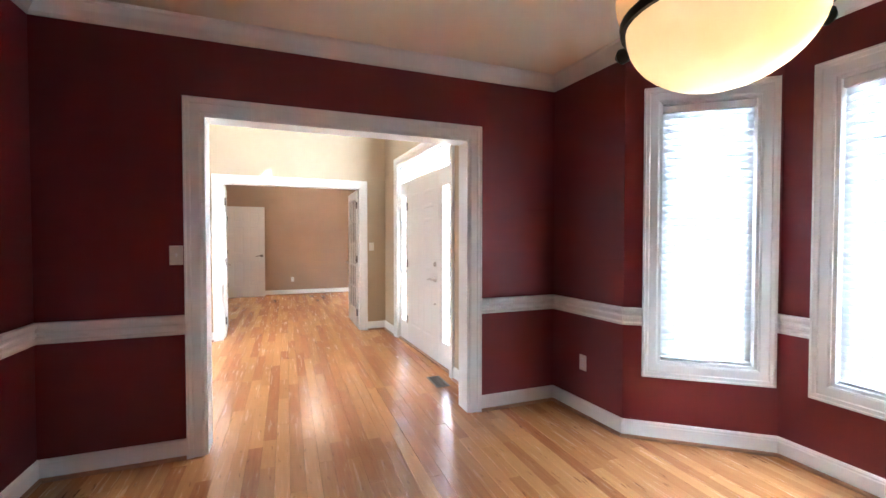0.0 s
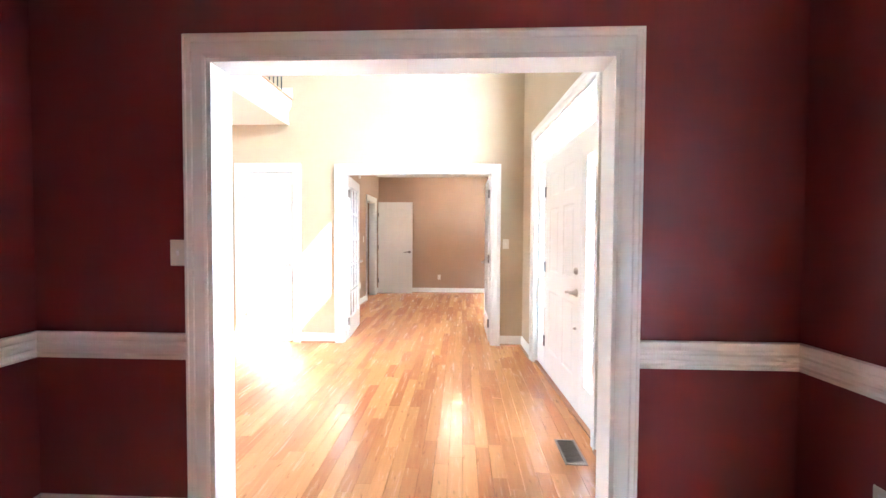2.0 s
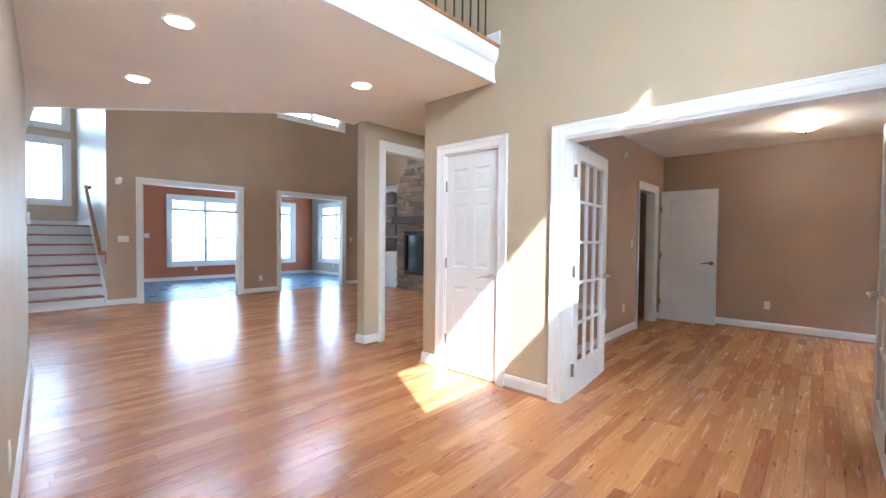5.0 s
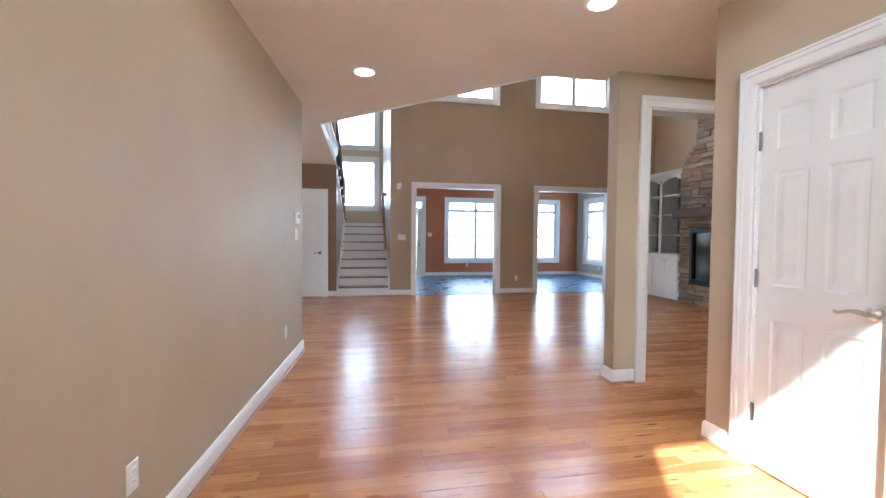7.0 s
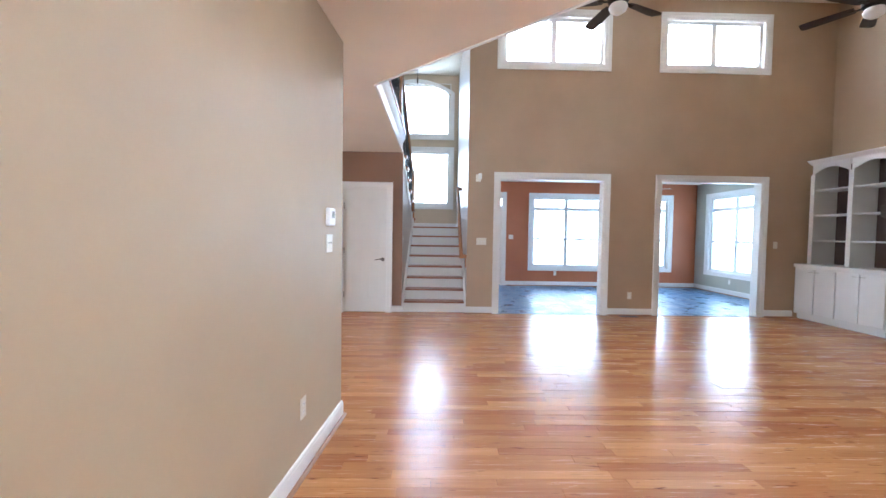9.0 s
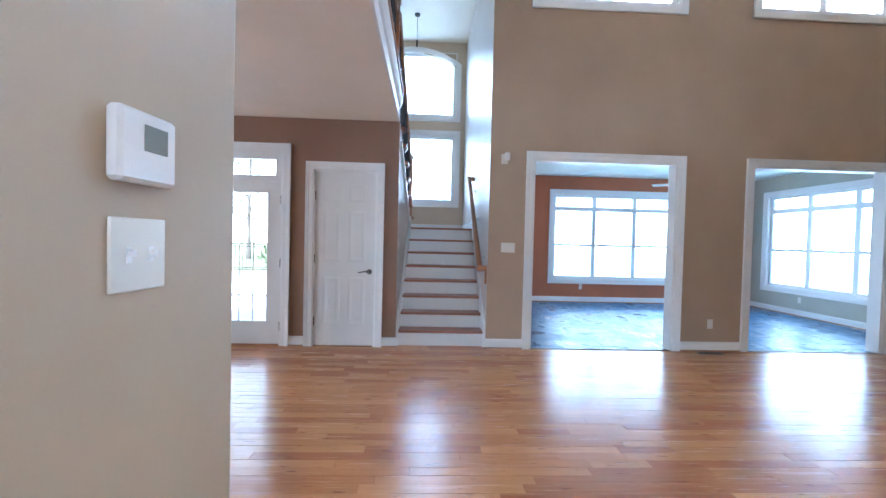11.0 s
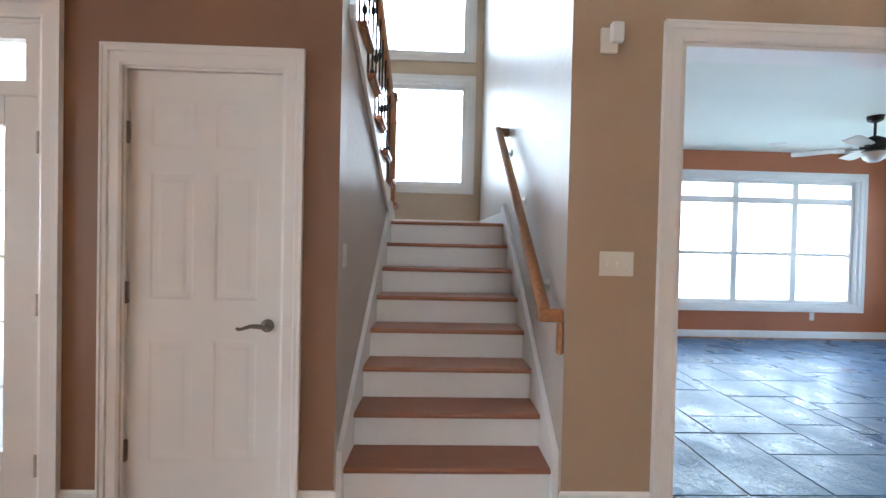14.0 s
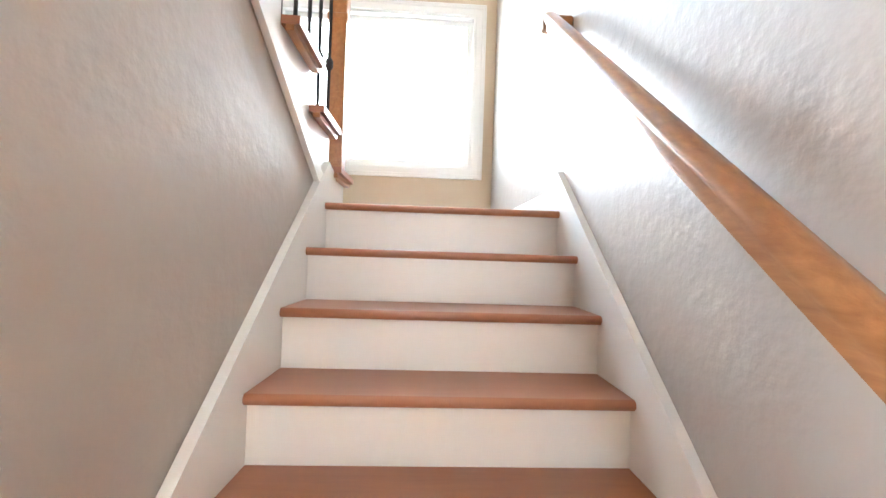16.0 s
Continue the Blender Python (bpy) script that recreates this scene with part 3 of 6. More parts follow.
# ---------------------------------------------------------------- windows
def window(name, W, a0, a1, z0, z1, thick, cols=1, split=0.5, transom=0.0, lites=(0, 0), label="white framed window", cased=True, width=0.092):
    """Cased window: frame, sash per column with a meeting rail, and glass panes; lites: muntins across and up in each sash."""
    w = thing(name, W((a0 + a1) / 2, -thick / 2, z0), label, "window", kind="structure")
    if cased:
        casing(W, a0, a1, z0, z1, True, width, label="white painted casing around the window")
    lining(W, a0, a1, z0, z1, thick, True)
    a0, a1, z0, z1 = a0 + 0.018, a1 - 0.018, z0 + 0.018, z1 - 0.018
    o0, o1 = -thick * 0.72, -thick * 0.36
    step = (a1 - a0) / cols
    for c in range(cols):
        b0, b1 = a0 + c * step, a0 + (c + 1) * step
        top = z1 - transom
        rows = [(z0, z0 + (top - z0) * split), (z0 + (top - z0) * split, top)] if split else [(z0, top)]
        if transom:
            rows.append((top, z1))
        for r, (c0, c1) in enumerate(rows):
            f = 0.05
            e0, e1 = (0.042 if c else f), (0.042 if c < cols - 1 else f)
            lo_, hi_ = (f if r == 0 else (0.026 if r == 1 and split else 0.045)), (f if r == len(rows) - 1 else (0.026 if r == 0 and split else 0.045))
            bm = bmesh.new()
            box(bm, b0, b0 + e0, o0, o1, c0, c1, W)
            box(bm, b1 - e1, b1, o0, o1, c0, c1, W)
            box(bm, b0 + e0, b1 - e1, o0, o1, c0, c0 + lo_, W)
            box(bm, b0 + e0, b1 - e1, o0, o1, c1 - hi_, c1, W)
            na, nz = lites
            for k in range(1, na):
                a = b0 + e0 + (b1 - b0 - e0 - e1) * k / na
                box(bm, a - 0.008, a + 0.008, o0 + 0.012, o1 - 0.012, c0 + lo_, c1 - hi_, W)
            rows_z = nz if r < 2 else 1
            for k in range(1, rows_z):
                z = c0 + lo_ + (c1 - c0 - lo_ - hi_) * k / rows_z
                box(bm, b0 + e0, b1 - e1, o0 + 0.014, o1 - 0.014, z - 0.008, z + 0.008, W)
            sash = part("sash", bm, WHITE, w)
            bm = bmesh.new()
            om = (o0 + o1) / 2
            box(bm, b0 + e0, b1 - e1, om - 0.002, om + 0.002, c0 + lo_, c1 - hi_, W)
            pane = part("pane", bm, GLASS, w, "clear glass pane")
            pane.visible_shadow = False
    return w


window("window_1", F1, 0.115, 0.665, 0.505, 2.175, 0.14, 1, 0, label="tall white framed bay window behind closed blinds")
window("window_2", F2W, 0.26, 1.245, 0.505, 2.175, 0.14, 1, 0, label="tall white framed bay window behind closed blinds")
window("window_3", F3, 0.205, 0.755, 0.505, 2.175, 0.14, 1, 0, label="tall white framed bay window behind closed blinds")
window("window_4", AX(SX, 1), 6.67, 10.22, 0.486, 2.29, 0.15, 4, 0.48, 0.29, label="row of four white double-hung windows with transoms")
window("window_5", AY(SY, -1), -11.1, -8.5, 0.486, 2.29, 0.15, 3, 0.48, 0.29, label="row of three white double-hung windows with transoms")
window("window_6", GREAT, 5.24, 6.90, 4.065, 4.84, 0.15, 2, 0, label="high white two-pane clerestory window")
window("window_7", GREAT, 7.88, 9.52, 4.065, 4.84, 0.15, 2, 0, label="high white two-pane clerestory window")
window("window_8", AX(-11.2, 1), 2.86, 4.525, 1.995, 3.325, 0.15, 1, 0, label="large white picture window over the stair landing")
window("window_9", GREAT, -0.46, 0.848, 0.55, 2.185, 0.15, 2, 0.5, 0.30, (3, 2), "white double window with grilles and transoms")
window("window_10", FRONT, 3.70, 5.42, 3.07, 4.17, 0.16, 1, 0, label="high window over the entrance")
window("window_11", AX(3.0, -1), 7.6, 9.4, 0.6, 2.1, 0.14, 2, 0.5, label="unseen white office window added to let in light")
window("window_12", AY(-3.0, 1), -6.6, -4.4, 0.6, 2.2, 0.15, 3, 0.5, label="unseen white kitchen window added to let in light")

# arched window above the landing: spandrel boards shape the head
w13 = window("window_13", AX(-11.2, 1), 2.86, 4.525, 3.685, 4.95, 0.15, 1, 0, label="white arched picture window high over the landing", cased=False)
WA = AX(-11.2, 1)
bm = bmesh.new()
arc = [(2.86 + 1.66 * k / 24, 4.675 + 0.27 * math.sin(math.pi * k / 24) ** 0.8) for k in range(25)]
for (p, q), (r, s) in zip(arc, arc[1:]):
    for o in (-0.13, 0.002):
        quad(bm, [WA(p, o, q), WA(r, o, s), WA(r, o, 4.955), WA(p, o, 4.955)])
    quad(bm, [WA(p, -0.13, q), WA(p, 0.002, q), WA(r, 0.002, s), WA(r, -0.13, s)])
part("spandrel", bm, TAN, w13, "tan wall filling above the arch")
bm = bmesh.new()
outline = [(2.86, 3.685)] + arc + [(4.52, 3.685)]
st = []
for i, (a, z) in enumerate(outline):
    c = Vector((3.69 - a, 4.2 - z)).normalized()
    d = Vector((math.copysign(1, c.x) if 1 <= i <= 25 and abs(c.x) > 0.8 else c.x, c.y))
    if i in (0, len(outline) - 1):
        d = Vector((math.copysign(1, 3.69 - a), 1))
    st.append([WA(a - d.x * u, o, z - d.y * u) for u, o in CASE])
sweep(bm, st, True)
part("arched_casing", bm, WHITE, w13, "white arched casing")

# ---------------------------------------------------------------- doors
def lever(parent, W, a, z, way, o, mat, name="lever_handle", long=1.0):
    """Rose, neck and curved lever; way: +1 or -1 along the wall, o: face of the slab."""
    bm = bmesh.new()
    nrm = Vector(W(0, 1, 0)) - Vector(W(0, 0, 0))
    tube(bm, [(W(a, o, z), 0.030, nrm), (W(a, o + 0.008, z), 0.030, nrm), (W(a, o + 0.014, z), 0.020, nrm), (W(a, o + 0.04, z), 0.011, nrm), (W(a, o + 0.052, z), 0.012, nrm)], 18)
    pts = [(0.0, 0.0), (0.03, 0.004), (0.06, 0.004), (0.085, -0.004), (0.108, -0.012), (0.122, -0.006)]
    pts = [(u * long, v) for u, v in pts]
    rad = [0.011, 0.0105, 0.009, 0.008, 0.0075, 0.006]
    rings = []
    for k, (u, v) in enumerate(pts):
        p = Vector(W(a + way * u, o + 0.046, z + v))
        j = min(k + 1, len(pts) - 1)
        i = max(j - 1, 0)
        ax = Vector(W(a + way * pts[j][0], o, z + pts[j][1])) - Vector(W(a + way * pts[i][0], o, z + pts[i][1]))
        rings.append((p, rad[k], ax))
    tube(bm, rings, 10)
    return part(name, bm, mat, parent, "metal lever handle", 40)


def hinge(parent, W, a, z, o, mat=None):
    bm = bmesh.new()
    up = Vector((0, 0, 1))
    tube(bm, [(W(a, o, z - 0.05), 0.0085, up), (W(a, o, z + 0.05), 0.0085, up)], 10)
    box(bm, a - 0.014, a + 0.014, o - 0.012, o - 0.006, z - 0.048, z + 0.048, W)
    part("hinge", bm, mat or PEWTER, parent, "dark metal hinge", 40)


def panel_door(name, W, a0, a1, z0, z1, label, hinge_at, thick=0.035, handle=None, kind="structure", both=True, hinge_mat=None, dep=0.0045):
    """Six-panel door slab between o = -thick and 0; W maps (along, out, up)."""
    d = thing(name, W((a0 + a1) / 2, -thick / 2, z0), label, "door", kind=kind)
    w, h = a1 - a0, z1 - z0
    st, mid = 0.145 * w, 0.135 * w
    xs = [(a0 + st, a0 + (w - mid) / 2), (a0 + (w + mid) / 2, a1 - st)]
    zs = [(z0 + 0.115 * h, z0 + 0.395 * h), (z0 + 0.485 * h, z0 + 0.775 * h), (z0 + 0.83 * h, z0 + 0.935 * h)]
    bm = bmesh.new()
    A = [a0] + [v for p in xs for v in p] + [a1]
    Z = [z0] + [v for p in zs for v in p] + [z1]
    holes = {(2 * i + 1, 2 * j + 1) for i in range(2) for j in range(3)}
    for i in range(5):
        for j in range(7):
            b0, b1, c0, c1 = A[i], A[i + 1], Z[j], Z[j + 1]
            for o, s in ((0, -1), (-thick, 1)):
                if (i, j) in holes:
                    k = 0.012
                    q0 = [W(b0, o, c0), W(b1, o, c0), W(b1, o, c1), W(b0, o, c1)]
                    q1 = [W(b0 + k, o + s * dep, c0 + k), W(b1 - k, o + s * dep, c0 + k), W(b1 - k, o + s * dep, c1 - k), W(b0 + k, o + s * dep, c1 - k)]
                    for n_ in range(4):
                        quad(bm, [q0[n_], q0[(n_ + 1) % 4], q1[(n_ + 1) % 4], q1[n_]])
                    quad(bm, q1)
                else:
                    quad(bm, [W(b0, o, c0), W(b1, o, c0), W(b1, o, c1), W(b0, o, c1)])
    for p, q in (((a0, z0), (a1, z0)), ((a0, z1), (a1, z1)), ((a0, z0), (a0, z1)), ((a1, z0), (a1, z1))):
        quad(bm, [W(p[0], 0, p[1]), W(q[0], 0, q[1]), W(q[0], -thick, q[1]), W(p[0], -thick, p[1])])
    bmesh.ops.remove_doubles(bm, verts=bm.verts, dist=0.0001)
    part("slab", bm, DOORWHITE, d)
    for b0, b1 in xs:
        for c0, c1 in zs:
            for o, s in ((-dep, 1), (-thick + dep, -1)):
                bm = bmesh.new()
                m, k = 0.022, 0.05
                q0 = [W(b0 + m, o - s * 0.001, c0 + m), W(b1 - m, o - s * 0.001, c0 + m), W(b1 - m, o - s * 0.001, c1 - m), W(b0 + m, o - s * 0.001, c1 - m)]
                q1 = [W(b0 + k, o + s * dep * 0.7, c0 + k), W(b1 - k, o + s * dep * 0.7, c0 + k), W(b1 - k, o + s * dep * 0.7, c1 - k), W(b0 + k, o + s * dep * 0.7, c1 - k)]
                for n_ in range(4):
                    quad(bm, [q0[n_], q0[(n_ + 1) % 4], q1[(n_ + 1) % 4], q1[n_]])
                quad(bm, q1)
                quad(bm, q0[::-1])
                bmesh.ops.remove_doubles(bm, verts=bm.verts, dist=0.0001)
                part("panel", bm, DOORWHITE, d)
    if hinge_at is not None:
        for f in (0.14, 0.5, 0.86):
            hinge(d, W, hinge_at, z0 + f * h, 0.006, hinge_mat)
    if handle:
        a, z, way, mat = handle
        lever(d, W, a, z, way, 0.0, mat)
        if both:
            lever(d, lambda p, o, q: W(p, -o - thick, q), a, z, way, 0.0, mat)
    return d


# under-stair closet, coat closet, office side door (open), all six-panel
panel_door("door_1", AX(XW - 0.012, 1), 2.703, 3.387, 0.012, 2.016, "white six-panel closet door under the stairs, closed", 2.70, handle=(3.335, 0.872, -1, PEWTER), dep=0.0019)
panel_door("door_2", AY(6.262, -1), -1.134, -0.544, 0.012, 2.04, "white six-panel coat closet door, closed", -1.137, handle=(-0.60, 0.93, -1, NICKEL), hinge_mat=PEWTER)
panel_door("door_3", AY(10.535, -1), -0.375, 0.39, 0.012, 2.035, "white six-panel door standing open in front of the office wall", -0.372, handle=(0.325, 0.93, -1, PEWTER))


def lite_door(name, W, a0, a1, z0, z1, cols, rows, stile, bottom, top, label, thick=0.04, handle=None, hinge_at=None, dead=None, hinge_mat=None, muntin=0.011):
    """Glazed door: stile-and-rail frame, muntins, single panes."""
    d = thing(name, W((a0 + a1) / 2, -thick / 2, z0), label, "door", kind="structure")
    bm = bmesh.new()
    box(bm, a0, a0 + stile, -thick, 0, z0, z1, W, 0.002)
    box(bm, a1 - stile, a1, -thick, 0, z0, z1, W, 0.002)
    box(bm, a0 + stile, a1 - stile, -thick, 0, z0, z0 + bottom, W)
    box(bm, a0 + stile, a1 - stile, -thick, 0, z1 - top, z1, W)
    part("door_frame", bm, DOORWHITE, d)
    b0, b1, c0, c1 = a0 + stile, a1 - stile, z0 + bottom, z1 - top
    thin = muntin < 0.01
    m0, m1 = (-0.012, -0.006) if thin else (-thick + 0.006, -0.006)
    for k in range(1, cols):
        bm = bmesh.new()
        a = b0 + (b1 - b0) * k / cols
        box(bm, a - muntin, a + muntin, m0, m1, c0, c1, W)
        part("muntin", bm, DOORWHITE, d)
    for k in range(1, rows):
        bm = bmesh.new()
        z = c0 + (c1 - c0) * k / rows
        box(bm, b0, b1, m0 + 0.002, m1 - 0.002, z - muntin, z + muntin, W)
        part("muntin", bm, DOORWHITE, d)
    if thin:
        cols, rows, muntin = 1, 1, 0.0
    for i in range(cols):
        for j in range(rows):
            bm = bmesh.new()
            p0, p1 = b0 + (b1 - b0) * i / cols + muntin, b0 + (b1 - b0) * (i + 1) / cols - muntin
            q0, q1 = c0 + (c1 - c0) * j / rows + muntin, c0 + (c1 - c0) * (j + 1) / rows - muntin
            box(bm, p0, p1, -thick / 2 - 0.0015, -thick / 2 + 0.0015, q0, q1, W)
            pane = part("pane", bm, GLASS, d, "clear glass pane")
            pane.visible_shadow = False
    if hinge_at is not None:
        for f in (0.11, 0.5, 0.89):
            hinge(d, W, hinge_at, z0 + f * (z1 - z0), 0.006, hinge_mat)
    if handle:
        a, z, way, mat = handle
        lever(d, W, a, z, way, 0.0, mat, long=0.6 if dead else 1.0)
        lever(d, lambda p, o, q: W(p, -o - thick, q), a, z, way, 0.0, mat)
    if dead:
        a, z, mat = dead
        bm = bmesh.new()
        nrm = Vector(W(0, 1, 0)) - Vector(W(0, 0, 0))
        tube(bm, [(W(a, 0, z), 0.028, nrm), (W(a, 0.012, z), 0.026, nrm), (W(a, 0.016, z), 0.014, nrm)], 16)
        box(bm, a - 0.006, a + 0.006, 0.014, 0.03, z - 0.018, z + 0.018, W)
        part("deadbolt", bm, mat, d, "metal deadbolt turn", 40)
    return d


# French doors into the office, both leaves open at a right angle
def LEAF_W(a, o, z):
    """The leaf stands a few degrees past a right angle; a starts as y at the hinge."""
    return (0.10 - 0.0915 * (a - 6.385) + 0.9958 * o, 6.385 + 0.9958 * (a - 6.385) + 0.0915 * o, z)


lite_door("door_4", LEAF_W, 6.385, 7.255, 0.012, 2.02, 3, 5, 0.115, 0.24, 0.12, "white fifteen-pane French door, swung open into the office", handle=(7.19, 0.93, -1, NICKEL), hinge_at=6.382)
lite_door("door_5", AX(1.812, -1), 6.385, 7.255, 0.012, 2.02, 3, 5, 0.115, 0.24, 0.12, "white fifteen-pane French door, swung open into the office", handle=(7.19, 0.93, -1, NICKEL), hinge_at=6.382)
# patio door with a transom
WP = AX(XW - 0.006, 1)
lite_door("door_6", WP, 1.552, 2.313, 0.02, 1.88, 3, 5, 0.148, 0.262, 0.13, "white patio door with a grilled glass panel", handle=(1.60, 0.90, -1, PEWTER), hinge_at=2.317, dead=(1.60, 1.02, PEWTER), hinge_mat=NICKEL, muntin=0.006)
bm = bmesh.new()
box(bm, 1.552, 2.313, -0.14, 0.012, 0.0, 0.0185, WP)
# strip added to close the see-through gap under the closet door
box(bm, 2.703, 3.387, -0.05, -0.008, -0.011, 0.0105, WP)
setting("trim_patio_threshold", bm, SHOE, "oak threshold under the patio door and added gap strip under the closet door", "trim")
tr = thing("window_14", (XW - 0.06, 1.93, 1.9), "white framed transom window over the patio door", "window", kind="structure")
bm = bmesh.new()
for q in ((1.55, 2.315, 1.885, 1.95), (1.55, 2.315, 2.135, 2.20), (1.55, 1.61, 1.95, 2.135), (2.255, 2.315, 1.95, 2.135)):
    box(bm, q[0], q[1], -0.05, 0.0, q[2], q[3], WP)
part("window_frame", bm, WHITE, tr)
bm = bmesh.new()
box(bm, 1.61, 2.255, -0.027, -0.023, 1.95, 2.135, WP)
part("pane", bm, GLASS, tr, "clear glass pane").visible_shadow = False

# front entrance: panelled door, two sidelights, transom
def WF(a, o, z):
    return FRONT(a, o - 0.04, z)


panel_door("door_7", WF, 4.325, 5.325, 0.02, 1.985, "white six-panel front door, closed", 5.329, thick=0.045, handle=(4.395, 0.88, 1, NICKEL))
door7 = bpy.data.objects["door_7"]
for z, r in ((1.04, 0.028), (0.62, 0.013)):
    bm = bmesh.new()
    tube(bm, [(WF(4.395, 0, z), r, (-1, 0, 0)), (WF(4.395, 0.012, z), r * 0.92, (-1, 0, 0)), (WF(4.395, 0.024, z), r * 0.5, (-1, 0, 0))], 16)
    part("deadbolt", bm, NICKEL, door7, "satin nickel lock", 40)
for name, s0, s1, g0, g1 in (("window_15", 5.345, 5.61, 5.41, 5.55), ("window_16", 3.94, 4.305, 3.995, 4.205)):
    sl = thing(name, WF((s0 + s1) / 2, 0, 0.02), "white sidelight with five bright panes beside the front door", "window", kind="structure")
    bm = bmesh.new()
    box(bm, s0, g0, -0.045, 0, 0.02, 1.985, WF)
    box(bm, g1, s1, -0.045, 0, 0.02, 1.985, WF)
    box(bm, g0, g1, -0.045, 0, 0.02, 0.26, WF)
    box(bm, g0, g1, -0.045, 0, 1.84, 1.985, WF)
    part("window_frame", bm, WHITE, sl)
    for k in range(5):
        c0, c1 = 0.26 + 1.58 * k / 5, 0.26 + 1.58 * (k + 1) / 5
        if k:
            bm = bmesh.new()
            box(bm, g0, g1, -0.035, -0.01, c0 - 0.006, c0 + 0.006, WF)
            part("muntin", bm, WHITE, sl)
        bm = bmesh.new()
        box(bm, g0, g1, -0.024, -0.021, c0 + 0.006, c1 - 0.006, WF)
        part("pane", bm, GLASS, sl, "bright glass pane").visible_shadow = False
fr = thing("window_17", WF(4.79, 0, 1.99), "white framed transom window over the front door", "window", kind="structure")
bm = bmesh.new()
for q in ((3.94, 5.61, 1.985, 2.03), (3.94, 5.61, 2.235, 2.252), (3.94, 3.97, 2.03, 2.235), (5.58, 5.61, 2.03, 2.235), (5.329, 5.345, 0.02, 1.985), (4.305, 4.321, 0.02, 1.985)):
    box(bm, q[0], q[1], -0.045, 0.002, q[2], q[3], WF)
part("window_frame", bm, WHITE, fr)
bm = bmesh.new()
box(bm, 3.97, 5.58, -0.024, -0.021, 2.03, 2.235, WF)
part("pane", bm, GLASS, fr, "bright glass pane").visible_shadow = False
bm = bmesh.new()
box(bm, 3.94, 5.61, -0.06, 0.03, 0.0, 0.018, WF)
setting("trim_threshold", bm, OAK, "oak threshold under the front door", "trim")

# ---------------------------------------------------------------- stairs
RISE, RUN, X0 = 0.1803, 0.2106, -7.825
TREAD_P = [(0.0, -0.026), (0.006, -0.027), (0.013, -0.020), (0.015, -0.013), (0.013, -0.006), (0.006, 0.0), (0.0, 0.0)]


def tread(parent, x_nose, back, y0, y1, z, way):
    """Board with a rounded nosing; way: +1 when the nosing points to +x."""
    prof = [(x_nose - way * 0.015 + way * o, z + h) for o, h in TREAD_P] + [(back, z), (back, z - 0.026)]
    bm = bmesh.new()
    sweep(bm, [[(x, y, h) for x, h in prof] for y in (y0, y1)])
    return part("tread", bm, TREAD, parent, smooth=50)


stair = thing("staircase", (-8.5, 4.19, 0), "lower stair flight with brown oak treads and white risers", "staircase")
SKIRT = 0.026
for k in range(8):
    x = X0 - k * RUN
    bm = bmesh.new()
    box(bm, x - 0.018, x, SY0(x) + SKIRT, STAIR_Y1 - SKIRT, k * RISE, (k + 1) * RISE - 0.026)
    part("riser", bm, WHITE, stair)
    if k < 7:
        tread(stair, x + 0.028, x - RUN - 0.001, SY0(x) + SKIRT, STAIR_Y1 - SKIRT, (k + 1) * RISE, 1)
tread(stair, X0 - 7 * RUN + 0.028, X0 - 7 * RUN - 0.10, SY0(-9.3) + SKIRT, STAIR_Y1 - SKIRT, 8 * RISE, 1)
sl = RISE / RUN
xs_, xe = X0 + 0.06, X0 - 7 * RUN - 0.02
prof = [(xs_, 0.0), (xs_, RISE + 0.10), (xe, RISE + 0.10 + (xs_ - xe) * sl), (xe - 0.1, 8 * RISE + 0.135), (xe - 0.1, 8 * RISE - 0.3), (xs_ - 0.5, 0.0)]
for side in (0, 1):
    bm = bmesh.new()
    sweep(bm, [[(x, (SY0(x) + 0.001 + t * SKIRT) if side == 0 else STAIR_Y1 - 0.001 - t * SKIRT, z) for x, z in prof] for t in (0, 1)])
    part("skirt_board", bm, WHITE, stair, "white sloping skirt board")
bm = bmesh.new()
box(bm, -11.2, X0 - 7 * RUN - 0.10, 2.65, STAIR_Y1, 8 * RISE - 0.2, 8 * RISE)
setting("floor_landing", bm, TREAD, "brown oak stair landing", "landing")

# wall under the upper flight, sloping with it, and the upper flight
US, RISE_U, RUN_U = -9.66, (F2 - 8 * RISE) / 9, 0.272
ST0, ST1 = (-9.34, 8 * RISE + 0.01), (XW - 0.15, 8 * RISE + 0.01 + (XW - 0.15 + 9.34) * 0.635)
bm = bmesh.new()
prof = [(XW - 0.15, 0), ST1, ST0, (-9.34, 0)]
sweep(bm, [[(x, y, z) for (x, z), y in zip(prof, ys)] for ys in ([STAIR_Y0 - 0.11] * 4, [SY0(x) for x, z in prof])])
setting("wall_under_stair", bm, STAIRWALL, "textured grey-tan wall below the upper flight", "wall")
upper = thing("upper_staircase", (-8.4, 3.2, 1.43), "upper stair flight with white stringer and oak treads", "staircase")
STEPS = 7
for k in range(STEPS):
    x, z = US + k * RUN_U, 8 * RISE + k * RISE_U
    bm = bmesh.new()
    box(bm, x, x + 0.018, 2.66, SY0(x) - 0.012, z, z + RISE_U - 0.026)
    part("riser", bm, WHITE, upper)
    back = min(x + RUN_U, XW - 0.15)
    tread(upper, x - 0.028, back, 2.66, SY0(x) + 0.045, z + RISE_U, -1)
    bm = bmesh.new()
    sweep(bm, [[(a, y, c) for a, c in ((x - 0.03, z + RISE_U - 0.027), (back, z + RISE_U - 0.027), (back, z + RISE_U - 0.045), (x - 0.02, z + RISE_U - 0.045))] for y in (SY0(x) + 0.004, SY0(x) + 0.030)])
    part("tread_bracket", bm, OAK, upper)
bm = bmesh.new()
prof = [(US, 8 * RISE)]
